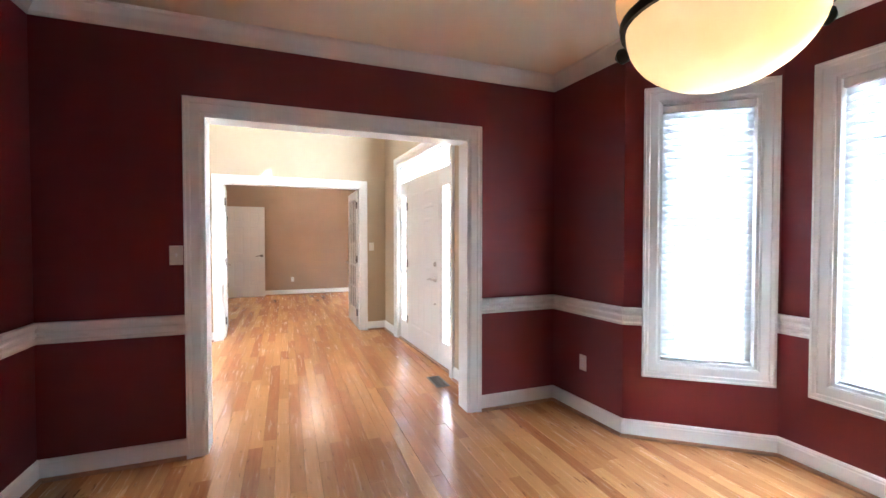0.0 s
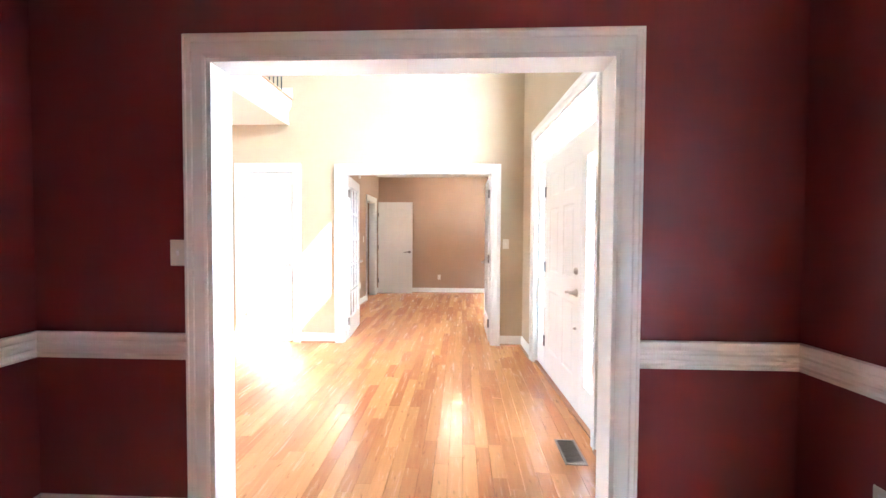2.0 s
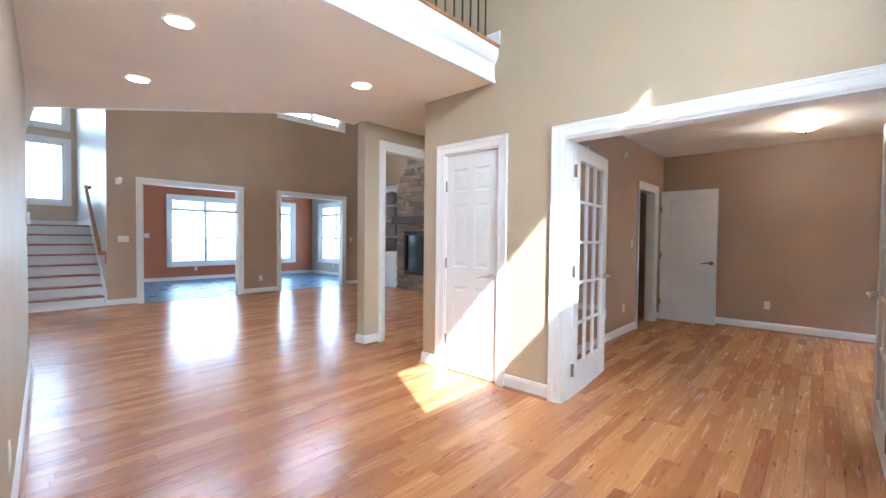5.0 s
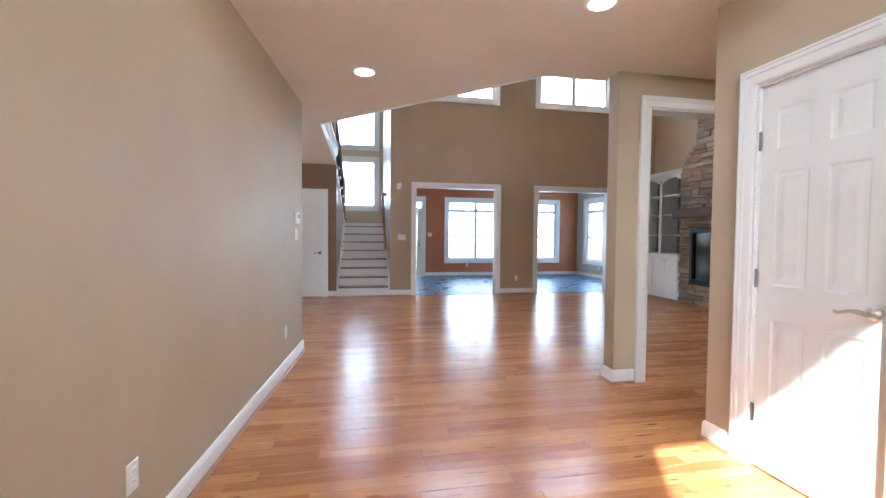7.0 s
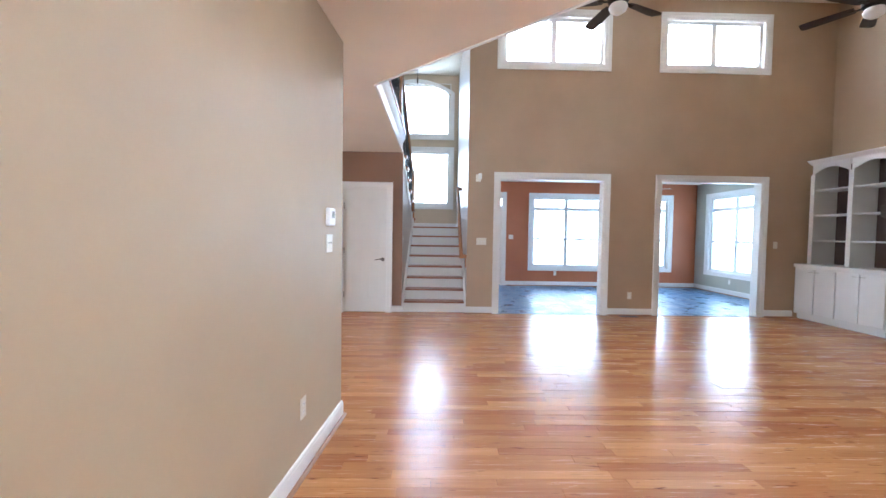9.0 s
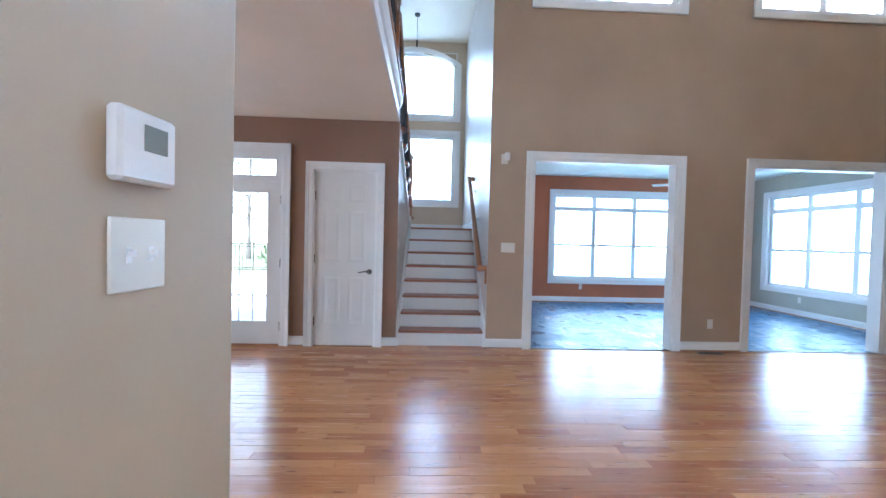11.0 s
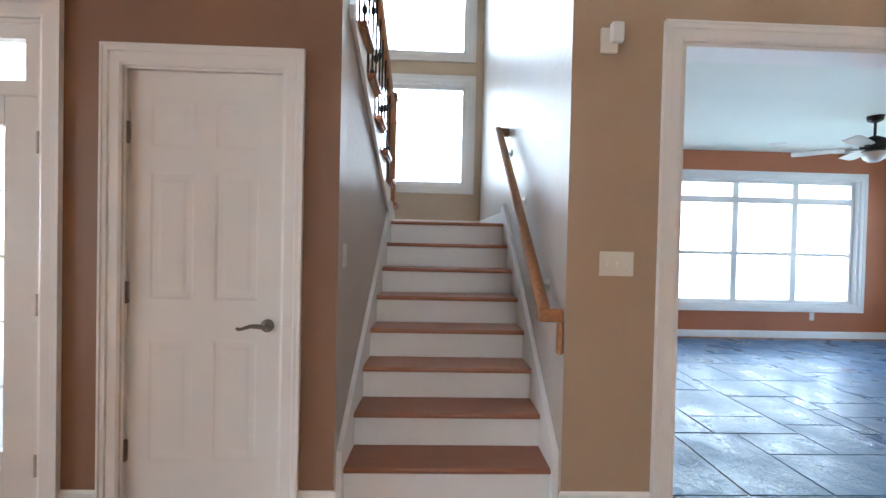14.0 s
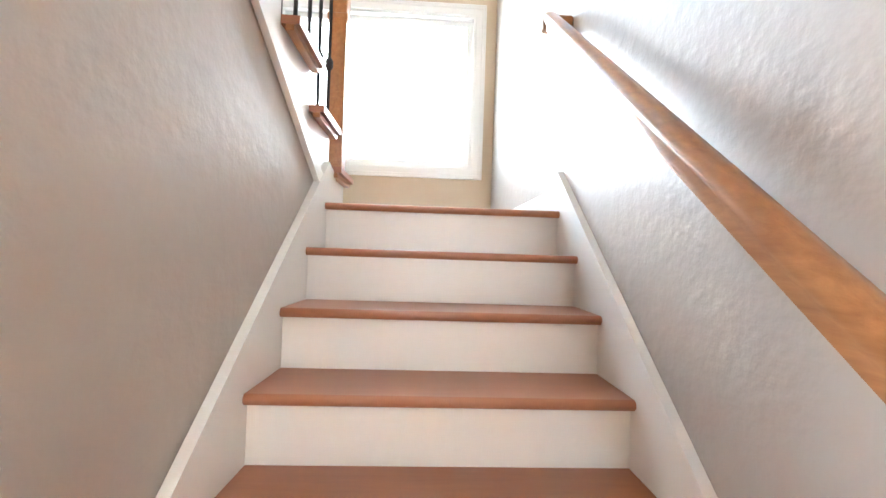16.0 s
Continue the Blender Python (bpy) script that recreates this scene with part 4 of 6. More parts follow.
for k in range(STEPS):
    x, z = US + k * RUN_U, 8 * RISE + (k + 1) * RISE_U - 0.027
    prof += [(x, z), (min(x + RUN_U, XW - 0.15), z)]
prof += [ST1, ST0, (-9.34, 8 * RISE)]
sweep(bm, [[(x, SY0(x) + o, z) for x, z in prof] for o in (-0.012, 0.003)])
part("stringer", bm, WHITE, upper, "white stepped stringer")
bm = bmesh.new()
sweep(bm, [[(x, SY0(x) + o, z) for x, z in ((ST0[0] - 0.05, ST0[1]), (ST0[0] + 0.05, ST0[1]), (ST1[0], ST1[1] - 0.02), (ST1[0], ST1[1] + 0.045))] for o in (0.004, 0.024)])
part("stringer_trim", bm, WHITE, upper, "white sloping trim strip")

# ---------------------------------------------------------------- floor boards
rng = random.Random(5)
PW = 0.0795
bm_rest = bmesh.new()
near = []
x = XW + 0.004
col = 0
while x < 3.85:
    y = -3.0 - rng.random() * 1.2
    while y < 11.2:
        ln = rng.choice((0.35, 0.5, 0.7, 0.85, 1.0, 1.2, 1.45))
        y0, y1 = max(y, -2.98), min(y + ln, 11.15)
        if y1 - y0 > 0.05:
            mx, my = x + PW / 2, (y0 + y1) / 2
            close = (0.2 < mx < 2.2 and 1.4 < my < 5.2) or (-5.2 < mx < -3.9 and 3.6 < my < 5.0)
            if close and len(near) < 300:
                near.append((x, y0, y1))
            else:
                h = rng.uniform(-0.0006, 0.0006)
                a, b, c, d = x + 0.0006, x + PW - 0.0006, y0 + 0.0006, y1 - 0.0006
                tilt = rng.gauss(0, 0.00017)
                top = [bm_rest.verts.new(p) for p in ((a, c, h - tilt), (b, c, h + tilt), (b, d, h + tilt), (a, d, h - tilt))]
                low = [bm_rest.verts.new(p) for p in ((a - 0.0006, c, -0.012), (b + 0.0006, c, -0.012), (b + 0.0006, d, -0.012), (a - 0.0006, d, -0.012))]
                bm_rest.faces.new(top)
                for k in range(4):
                    bm_rest.faces.new((top[k], low[k], low[(k + 1) % 4], top[(k + 1) % 4]))
        y += ln
    x += PW

for a, b, c, d in ((-7.832, XW + 0.003, 3.654, 4.02), (-7.832, XW + 0.003, 4.021, 4.706)):
    box(bm_rest, a, b, c, d, -0.012, 0.0)

# ---------------------------------------------------------------- gallery edge and railings
FASC_P = [(0.0, 0.0), (0.02, 0.0), (0.024, 0.03), (0.012, 0.045), (0.012, 0.19), (0.03, 0.215), (0.045, 0.26), (0.05, 0.30), (0.05, 0.345), (0.0, 0.345)]
FASC_P = [(u, v * 0.835) for u, v in FASC_P]
CAP_P = [(-0.08, 0.0), (0.055, 0.0), (0.064, 0.008), (0.064, 0.022), (0.055, 0.03), (-0.08, 0.03)]
GAL = [(AX(-0.6, 1), 3.34, 6.25, 0, 0), (AY(3.63, 1), XW, -4.66, 0, -0.41), (AF((-4.66, 3.63), (-2.60, 5.69)), 0, 2.913, -0.41, -0.41), (AX(-2.60, -1), 5.69, 6.25, -0.41, 0)]
for W_, a, b, c, d in GAL:
    run("trim_gallery_fascia", W_, a, b, FASC_P, H1 - 0.008, WHITE, "white moulded fascia along the gallery edge", c, d)
    run("trim_gallery_nosing", W_, a, b, CAP_P, F2 - 0.03, OAK, "oak nosing on the gallery edge", c, d)


def baluster(parent, x, y, z0, z1, kn):
    """Slim iron bar with one or two knuckles and a foot shoe."""
    bm = bmesh.new()
    up = (0, 0, 1)
    r = 0.0078
    tube(bm, [((x, y, z0), 0.014, up), ((x, y, z0 + 0.012), 0.013, up), ((x, y, z0 + 0.02), r, up), ((x, y, z1), r, up)], 8)
    for f in kn:
        z = z0 + f * (z1 - z0)
        tube(bm, [((x, y, z - 0.03), r, up), ((x, y, z - 0.014), 0.018, up), ((x, y, z + 0.014), 0.018, up), ((x, y, z + 0.03), r, up)], 8)
    part("baluster", bm, IRON, parent, smooth=40)


def handrail(parent, p, q, name="handrail", mat=None):
    """Moulded oak rail from p to q."""
    p, q = Vector(p), Vector(q)
    d = (q - p).normalized()
    side = Vector((-d.y, d.x, 0)).normalized()
    up = side.cross(d) * -1
    if up.z < 0:
        up = -up
    prof = [(-0.022, -0.03), (0.022, -0.03), (0.022, -0.012), (0.03, 0.0), (0.031, 0.014), (0.02, 0.027), (0, 0.031), (-0.02, 0.027), (-0.031, 0.014), (-0.03, 0.0), (-0.022, -0.012)]
    bm = bmesh.new()
    sweep(bm, [[e + side * a + up * b for a, b in prof] for e in (p, q)])
    return part(name, bm, mat or OAK, parent, smooth=50)


def newel(parent, x, y, z0, z1, r=0.042):
    bm = bmesh.new()
    box(bm, x - r, x + r, y - r, y + r, z0, z1 - 0.06, None, 0.004)
    box(bm, x - r - 0.012, x + r + 0.012, y - r - 0.012, y + r + 0.012, z1 - 0.06, z1 - 0.035, None, 0.005)
    box(bm, x - r - 0.004, x + r + 0.004, y - r - 0.004, y + r + 0.004, z1 - 0.035, z1, None, 0.012)
    box(bm, x - r - 0.006, x + r + 0.006, y - r - 0.006, y + r + 0.006, z1 - 0.28, z1 - 0.25, None, 0.004)
    part("newel_post", bm, OAK, parent, "square oak newel post")


KN = [(0.72,), (0.5,), (0.3, 0.72), (0.6,), (0.4,)]
rail_a = thing("gallery_railing", (-0.63, 4.85, F2), "black iron baluster railing with oak handrail on the foyer gallery", "railing")
for k in range(27):
    baluster(rail_a, -0.635, 3.52 + k * 0.102, F2, F2 + 0.86, KN[k % 5])
handrail(rail_a, (-0.635, 3.47, F2 + 0.885), (-0.635, 6.235, F2 + 0.885))
bm = bmesh.new()
tube(bm, [((-0.635, 6.21, F2 + 0.885), 0.06, (0, 1, 0)), ((-0.635, 6.248, F2 + 0.885), 0.065, (0, 1, 0))], 20)
part("wall_rosette", bm, OAK, rail_a, smooth=40)
rail_b = thing("landing_railing", (-6.4, 3.57, F2), "black iron baluster railing with oak newels above the great room", "railing")
newel(rail_b, -7.62, 3.59, F2 - 0.02, F2 + 1.03)
newel(rail_b, -4.70, 3.59, F2 - 0.02, F2 + 1.03)
for k in range(28):
    baluster(rail_b, -7.52 + k * 0.102, 3.59, F2, F2 + 0.86, KN[k % 5])
handrail(rail_b, (-7.58, 3.59, F2 + 0.885), (-4.74, 3.59, F2 + 0.885))
rail_c = thing("slanted_railing", (-3.8, 4.6, F2), "black iron baluster railing along the slanted gallery edge", "railing")
d_ = Vector((1.0, 1.0)).normalized()
for k in range(27):
    baluster(rail_c, -4.63 + d_.x * (0.1 + 0.102 * k), 3.60 + d_.y * (0.1 + 0.102 * k), F2, F2 + 0.86, KN[k % 5])
handrail(rail_c, (-4.66, 3.60, F2 + 0.885), (-2.58, 5.66, F2 + 0.885))
rail_d = thing("stair_railing", (-8.6, 3.69, 1.6), "oak stair rail with black iron balusters and a square newel", "railing")
newel(rail_d, -9.60, 3.705, 8 * RISE + RISE_U, 8 * RISE + RISE_U + 1.0)
handrail(rail_d, (-9.57, 3.70, 8 * RISE + RISE_U + 0.88), (-7.66, 3.615, F2 + 0.88))
for k in range(STEPS):
    for f in (0.07, 0.20):
        x = US + k * RUN_U + f
        if -9.52 < x < -7.7:
            z0 = 8 * RISE + (k + 1) * RISE_U
            baluster(rail_d, x, SY0(x) - 0.03, z0, 8 * RISE + RISE_U + 0.85 + (x + 9.57) * (F2 - 8 * RISE - RISE_U) / 1.91, KN[(2 * k + (f > 0.1)) % 5])
# wall-mounted handrail of the lower flight
rail_e = thing("wall_handrail", (-8.4, 4.62, 0.9), "honey oak handrail mounted on the stair wall", "handrail")
RAIL_Y = STAIR_Y1 - 0.090


def rail_z(x):
    return 0.937 + (-7.745 - x) * 0.836


handrail(rail_e, (-7.765, RAIL_Y, rail_z(-7.765)), (-9.275, RAIL_Y, rail_z(-9.275)))
for x in (-7.755, -9.26):
    z = rail_z(x)
    bm = bmesh.new()
    box(bm, x - 0.035, x + 0.012, RAIL_Y - 0.032, STAIR_Y1 - 0.001, z - 0.038, z + 0.026, None, 0.008)
    part("rail_return", bm, OAK, rail_e, "oak return block to the wall")
bm = bmesh.new()
box(bm, -7.775, -7.742, STAIR_Y1 - 0.028, STAIR_Y1 - 0.0015, 0.755, 0.905, None, 0.006)
part("end_bracket", bm, OAK, rail_e, "oak bracket under the rail end")
for x in (-8.0, -8.6, -9.12):
    z = rail_z(x) - 0.04
    bm = bmesh.new()
    w_ = STAIR_Y1
    tube(bm, [((x, w_ - 0.001, z - 0.05), 0.03, (0, -1, 0)), ((x, w_ - 0.01, z - 0.05), 0.028, (0, -1, 0)), ((x, w_ - 0.02, z - 0.05), 0.008, (0, -1, 0)), ((x, w_ - 0.05, z - 0.045), 0.008, (0, -1, 0.4)), ((x, w_ - 0.065, z - 0.02), 0.008, (0, -0.3, 1)), ((x, RAIL_Y, z + 0.01), 0.008, (0, 0, 1))], 10)
    part("bracket", bm, NICKEL, rail_e, "metal wall bracket", 40)

# ---------------------------------------------------------------- fireplace
STONE = paint("stack_stone", (0.275, 0.21, 0.155), 0.8, 0.2, 0.9, 24.0, 0.01)
_n, _l = STONE.node_tree.nodes, STONE.node_tree.links
_p = _n["Principled BSDF"]
_src = _p.inputs["Base Color"].links[0].from_socket
_oi, _cr, _mx = _n.new("ShaderNodeObjectInfo"), _n.new("ShaderNodeValToRGB"), _n.new("ShaderNodeMix")
_mx.data_type, _mx.blend_type = "RGBA", "MULTIPLY"
_mx.inputs[0].default_value = 1.0
_cr.color_ramp.elements[0].color, _cr.color_ramp.elements[1].color = (0.62, 0.55, 0.50, 1), (1.22, 1.12, 1.0, 1)
for pos, c in ((0.3, (0.95, 0.80, 0.66, 1)), (0.55, (1.2, 1.05, 0.9, 1)), (0.75, (0.72, 0.74, 0.76, 1))):
    _cr.color_ramp.elements.new(pos).color = c
_l.new(_oi.outputs["Random"], _cr.inputs[0])
_l.new(_src, _mx.inputs[6])
_l.new(_cr.outputs[0], _mx.inputs[7])
_l.new(_mx.outputs[2], _p.inputs["Base Color"])
MORTAR = paint("dark_mortar", (0.09, 0.07, 0.055), 0.9, 0.15, 0.6)
MANTEL = wood("dark_mantel_oak", (0.045, 0.028, 0.018), (0.11, 0.07, 0.045), 0.55, (4.0, 40.0, 40.0))
BLACKGLASS = paint("black_fireplace_glass", (0.010, 0.010, 0.011), 0.10, 0.05, 0.0)
FX0, FX1, FYF = -6.28, -4.27, 10.17
fire = thing("fireplace", ((FX0 + FX1) / 2, 10.4, 0), "stacked stone fireplace with a dark timber mantel and black firebox", "fireplace")
BX0, BX1, BZ0, BZ1 = -6.01, -4.66, 0.37, 1.42


def breast(z):
    """Half-inset of the stone face at height z: it narrows above the shoulders."""
    if z < 2.5:
        return 0.0
    t = min(1.0, (z - 2.5) / 0.55)
    return 0.36 * t * t * (3 - 2 * t)


bm = bmesh.new()
steps = [(z, breast(z)) for z in (0.0, 2.5, 2.6, 2.7, 2.8, 2.9, 3.05, H2 - 0.001)]
left = [(FX0 + i + 0.02, z) for z, i in steps]
right = [(FX1 - i - 0.02, z) for z, i in steps]
for a, b, c, d in zip(left, left[1:], right[1:], right):
    zlo, zhi = a[1], b[1]
    cells = [(a, b, c, d)] if zhi > 2.45 and zlo >= 2.5 else []
    if not cells:
        for x0, x1, z0, z1 in ((FX0 + 0.02, BX0, 0, 2.5), (BX1, FX1 - 0.02, 0, 2.5), (BX0, BX1, 0, BZ0), (BX0, BX1, BZ1, 2.5)):
            quad(bm, [(x0, FYF + 0.03, z0), (x0, FYF + 0.03, z1), (x1, FYF + 0.03, z1), (x1, FYF + 0.03, z0)])
    for q in cells:
        quad(bm, [(x, FYF + 0.03, z) for x, z in q])
    quad(bm, [(a[0], FYF + 0.03, a[1]), (b[0], FYF + 0.03, b[1]), (b[0], 10.69, b[1]), (a[0], 10.69, a[1])])
    quad(bm, [(d[0], FYF + 0.03, d[1]), (c[0], FYF + 0.03, c[1]), (c[0], 10.69, c[1]), (d[0], 10.69, d[1])])
part("chimney_breast", bm, MORTAR, fire, "dark recessed mortar backing")
srng = random.Random(11)
stone_list = []
z = 0.0
while z < H2 - 0.06:
    h = srng.choice((0.045, 0.06, 0.075, 0.09, 0.11))
    ins = breast(z + h / 2)
    spans = [(FX0 + ins, FX1 - ins)]
    if z + h > BZ0 and z < BZ1 - 0.005:
        h = min(h, BZ1 - z) if z >= BZ0 else (BZ0 - z if BZ0 - z > 0.03 else h)
        if z >= BZ0 - 0.005:
            spans = [(FX0, BX0), (BX1, FX1)]
    for s0, s1 in spans:
        x = s0
        while x < s1 - 0.01:
            ln = srng.uniform(0.12, 0.46)
            e = s1 if s1 - (x + ln) < 0.1 else x + ln
            stone_list.append((x, e, z, z + h, srng.uniform(0.0, 0.035)))
            x = e
    z += h


def stone_mesh(bm, x0, x1, z0, z1, out, r):
    g = 0.003
    f = [(x0 + g, z0 + g), (x1 - g, z0 + g), (x1 - g, z1 - g), (x0 + g, z1 - g)]
    y0, y1 = FYF + 0.028, FYF - out
    m = min(0.012, (z1 - z0) * 0.2)
    ring0 = [bm.verts.new((a, y0, b)) for a, b in f]
    ring1 = [bm.verts.new((a, y1 + 0.012, b)) for a, b in f]
    fi = [(x0 + g + m, z0 + g + m), (x1 - g - m, z0 + g + m), (x1 - g - m, z1 - g - m), (x0 + g + m, z1 - g - m)]
    ring2 = [bm.verts.new((a + r.uniform(-0.004, 0.004), y1 + r.uniform(-0.006, 0.006), b + r.uniform(-0.003, 0.003))) for a, b in fi]
    for A, B in ((ring0, ring1), (ring1, ring2)):
        for k in range(4):
            bm.faces.new((A[k], A[(k + 1) % 4], B[(k + 1) % 4], B[k]))
    bm.faces.new(ring2)


far_stones = bmesh.new()
count = 0
for s_ in stone_list:
    if s_[3] < 3.9 and count < 300:
        bm = bmesh.new()
        stone_mesh(bm, *s_, srng)
        part("stone", bm, STONE, fire)
        count += 1
    else:
        stone_mesh(far_stones, *s_, srng)
tagged(part("upper_stones", far_stones, STONE, fire), kind="stuff")
bm = bmesh.new()
box(bm, -6.23, -4.12, 9.93, FYF + 0.02, 1.60, 1.765, None, 0.012)
part("mantel", bm, MANTEL, fire, "dark timber mantel beam")
bm = bmesh.new()
for q in ((BX0, BX1, BZ0, BZ0 + 0.09), (BX0, BX1, BZ1 - 0.10, BZ1), (BX0, BX0 + 0.06, BZ0 + 0.09, BZ1 - 0.10), (BX1 - 0.06, BX1, BZ0 + 0.09, BZ1 - 0.10)):
    box(bm, q[0], q[1], FYF - 0.02, FYF + 0.06, q[2], q[3], None, 0.004)
part("firebox_frame", bm, IRON, fire, "black metal firebox surround")
bm = bmesh.new()
box(bm, BX0 + 0.06, BX1 - 0.06, FYF + 0.03, FYF + 0.036, BZ0 + 0.09, BZ1 - 0.10)
part("firebox_glass", bm, BLACKGLASS, fire, "dark reflective firebox glass")

# ---------------------------------------------------------------- built-in bookcases
def bookcase(x0, x1, bays, label):
    """Base cabinets with doors, a counter, and an arched shelf unit above; faces -y."""
    w = thing("bookcase", ((x0 + x1) / 2, 10.45, 0), label, "bookcase", "built-ins beside the fireplace")
    bm = bmesh.new()
    box(bm, x0, x1, 10.17, 10.69, 0.09, 0.85)
    box(bm, x0, x1, 10.23, 10.69, 0.0, 0.09)
    part("base_cabinet", bm, WHITE, w)
    n = bays * 2
    for k in range(n):
        a0, a1 = x0 + 0.02 + (x1 - x0 - 0.04) * k / n + 0.006, x0 + 0.02 + (x1 - x0 - 0.04) * (k + 1) / n - 0.006
        W = AY(10.168, -1)
        bm = bmesh.new()
        box(bm, a0, a1, 0.0, 0.018, 0.12, 0.82, W, 0.003)
        door = part("cabinet_door", bm, WHITE, w)
        hx = a1 - 0.05 if k % 2 == 0 else a0 + 0.05
        bm = bmesh.new()
        tube(bm, [((hx - 0.03, 10.132, 0.785), 0.005, (1, 0, 0)), ((hx + 0.03, 10.132, 0.785), 0.005, (1, 0, 0))], 8)
        box(bm, hx - 0.027, hx - 0.02, 10.132, 10.151, 0.781, 0.789)
        box(bm, hx + 0.02, hx + 0.027, 10.132, 10.151, 0.781, 0.789)
        part("handle", bm, NICKEL, door, "small metal pull")
    bm = bmesh.new()
    box(bm, x0, x1, 10.135, 10.69, 0.851, 0.905, None, 0.005)
    part("counter", bm, WHITE, w)
    u0, u1, yf = x0 + 0.10, x1 - 0.02, 10.27
    bm = bmesh.new()
    box(bm, u0 + 0.02, u1 - 0.02, 10.675, 10.692, 0.906, 2.52)
    part("back_panel", bm, paint("dark_brown_back", (0.085, 0.047, 0.036), 0.5), w, "dark brown painted back panel")
    bw = (u1 - u0) / bays
    for k in range(bays + 1):
        bm = bmesh.new()
        xc = min(max(u0 + k * bw, u0 + 0.035), u1 - 0.035)
        box(bm, xc - 0.012, xc + 0.012, yf + 0.02, 10.674, 0.906, 2.52)
        box(bm, xc - 0.035, xc + 0.035, yf, yf + 0.02, 0.906, 2.34)
        part("upright", bm, WHITE, w)
    for k in range(bays):
        b0, b1 = u0 + k * bw + 0.03, u0 + (k + 1) * bw - 0.03
        for z in (1.27, 1.68, 2.08):
            bm = bmesh.new()
            box(bm, b0 - 0.005, b1 + 0.005, yf + 0.03, 10.673, z, z + 0.022, None, 0.002)
            part("shelf", bm, WHITE, w)
        bm = bmesh.new()
        arc_ = [(b0 + (b1 - b0) * i / 12, 2.34 + 0.10 * math.sin(math.pi * i / 12)) for i in range(13)]
        for (p, q), (r, s__) in zip(arc_, arc_[1:]):
            for y in (yf, yf + 0.02):
                quad(bm, [(p, y, q), (r, y, s__), (r, y, 2.50), (p, y, 2.50)])
            quad(bm, [(p, yf, q), (r, yf, s__), (r, yf + 0.02, s__), (p, yf + 0.02, q)])
        part("arched_rail", bm, WHITE, w)
    bm = bmesh.new()
    box(bm, u0, u1, yf - 0.002, 10.69, 2.501, 2.53)
    W = AY(yf, -1)
    sweep(bm, [[W(a, o, 2.50 + h * 0.65) for o, h in CROWN_P] for a in (u0 - 0.0, u1)])
    part("crown", bm, WHITE, w)
    return w


bookcase(XW + 0.012, FX0 - 0.005, 2, "white built-in bookcase with arched shelves, brown back and closed cabinets, empty")
bookcase(FX1 + 0.005, -2.56, 2, "white built-in bookcase beside the stone fireplace, empty shelves")

# ---------------------------------------------------------------- fans and lamps
def fan(x, y, top, hub, radius, blade_mat, body_mat, label, turn, light=True):
    f = thing("ceiling_fan", (x, y, hub), label, "ceiling fan")
    up = (0, 0, 1)
    bm = bmesh.new()
    tube(bm, [((x, y, top - 0.001), 0.07, up), ((x, y, top - 0.05), 0.06, up), ((x, y, top - 0.07), 0.02, up)], 20)
    part("canopy", bm, body_mat, f, smooth=40)
    bm = bmesh.new()
    tube(bm, [((x, y, top - 0.06), 0.012, up), ((x, y, hub + 0.12), 0.012, up)], 10)
    part("downrod", bm, body_mat, f, smooth=40)
    bm = bmesh.new()
    tube(bm, [((x, y, hub + 0.13), 0.03, up), ((x, y, hub + 0.10), 0.08, up), ((x, y, hub + 0.06), 0.11, up), ((x, y, hub), 0.11, up), ((x, y, hub - 0.03), 0.07, up)], 24)
    part("motor", bm, body_mat, f, smooth=40)
    for k in range(5):
        a = radians(turn + 72 * k)
        u, v = Vector((math.cos(a), math.sin(a), 0)), Vector((-math.sin(a), math.cos(a), 0))
        bm = bmesh.new()
        st = []
        for d, w in ((0.16, 0.045), (0.24, 0.058), (radius - 0.1, 0.072), (radius - 0.02, 0.066), (radius, 0.04)):
            c = Vector((x, y, hub + 0.02)) + u * d
            st.append([c + v * w + Vector((0, 0, 0.012)), c - v * w - Vector((0, 0, 0.012)), c - v * w - Vector((0, 0, 0.018)), c + v * w + Vector((0, 0, 0.006))])
        sweep(bm, st)
        part("blade", bm, blade_mat, f)
        bm = bmesh.new()
        sweep(bm, [[Vector((x, y, hub + 0.012)) + u * d + v * w for w in (-0.02, 0.02)] + [Vector((x, y, hub + 0.004)) + u * d + v * w for w in (0.02, -0.02)] for d in (0.09, 0.22)])
        part("blade_arm", bm, body_mat, f)
    if light:
        bm = bmesh.new()
        tube(bm, [((x, y, hub - 0.03), 0.085, up), ((x, y, hub - 0.06), 0.10, up), ((x, y, hub - 0.10), 0.085, up), ((x, y, hub - 0.13), 0.045, up), ((x, y, hub - 0.138), 0.01, up)], 24)
        part("globe", bm, paint("frosted_globe", (0.8, 0.79, 0.76), 0.3), f, "frosted white light globe", 50)
    return f


DARKBLADE = wood("dark_fan_blade", (0.02, 0.014, 0.012), (0.05, 0.035, 0.028), 0.4, (20.0, 20.0, 20.0))
BEIGE = wood("bleached_fan_blade", (0.50, 0.44, 0.36), (0.66, 0.60, 0.50), 0.45, (20.0, 20.0, 20.0))
fan(-5.57, 6.16, H2, 3.88, 0.66, DARKBLADE, BRONZE, "dark five-blade ceiling fan with a frosted globe on a long rod", 44)
fan(-5.55, 9.01, H2, 3.90, 0.66, DARKBLADE, BRONZE, "dark five-blade ceiling fan with a frosted globe on a long rod", 67)
fan(-9.95, 8.60, HS, 2.33, 0.66, BEIGE, BRONZE, "bronze ceiling fan with pale blades in the sunroom", 10)

LAMPWARM = glow("downlight_glow", (1.0, 0.93, 0.82), 14.0)


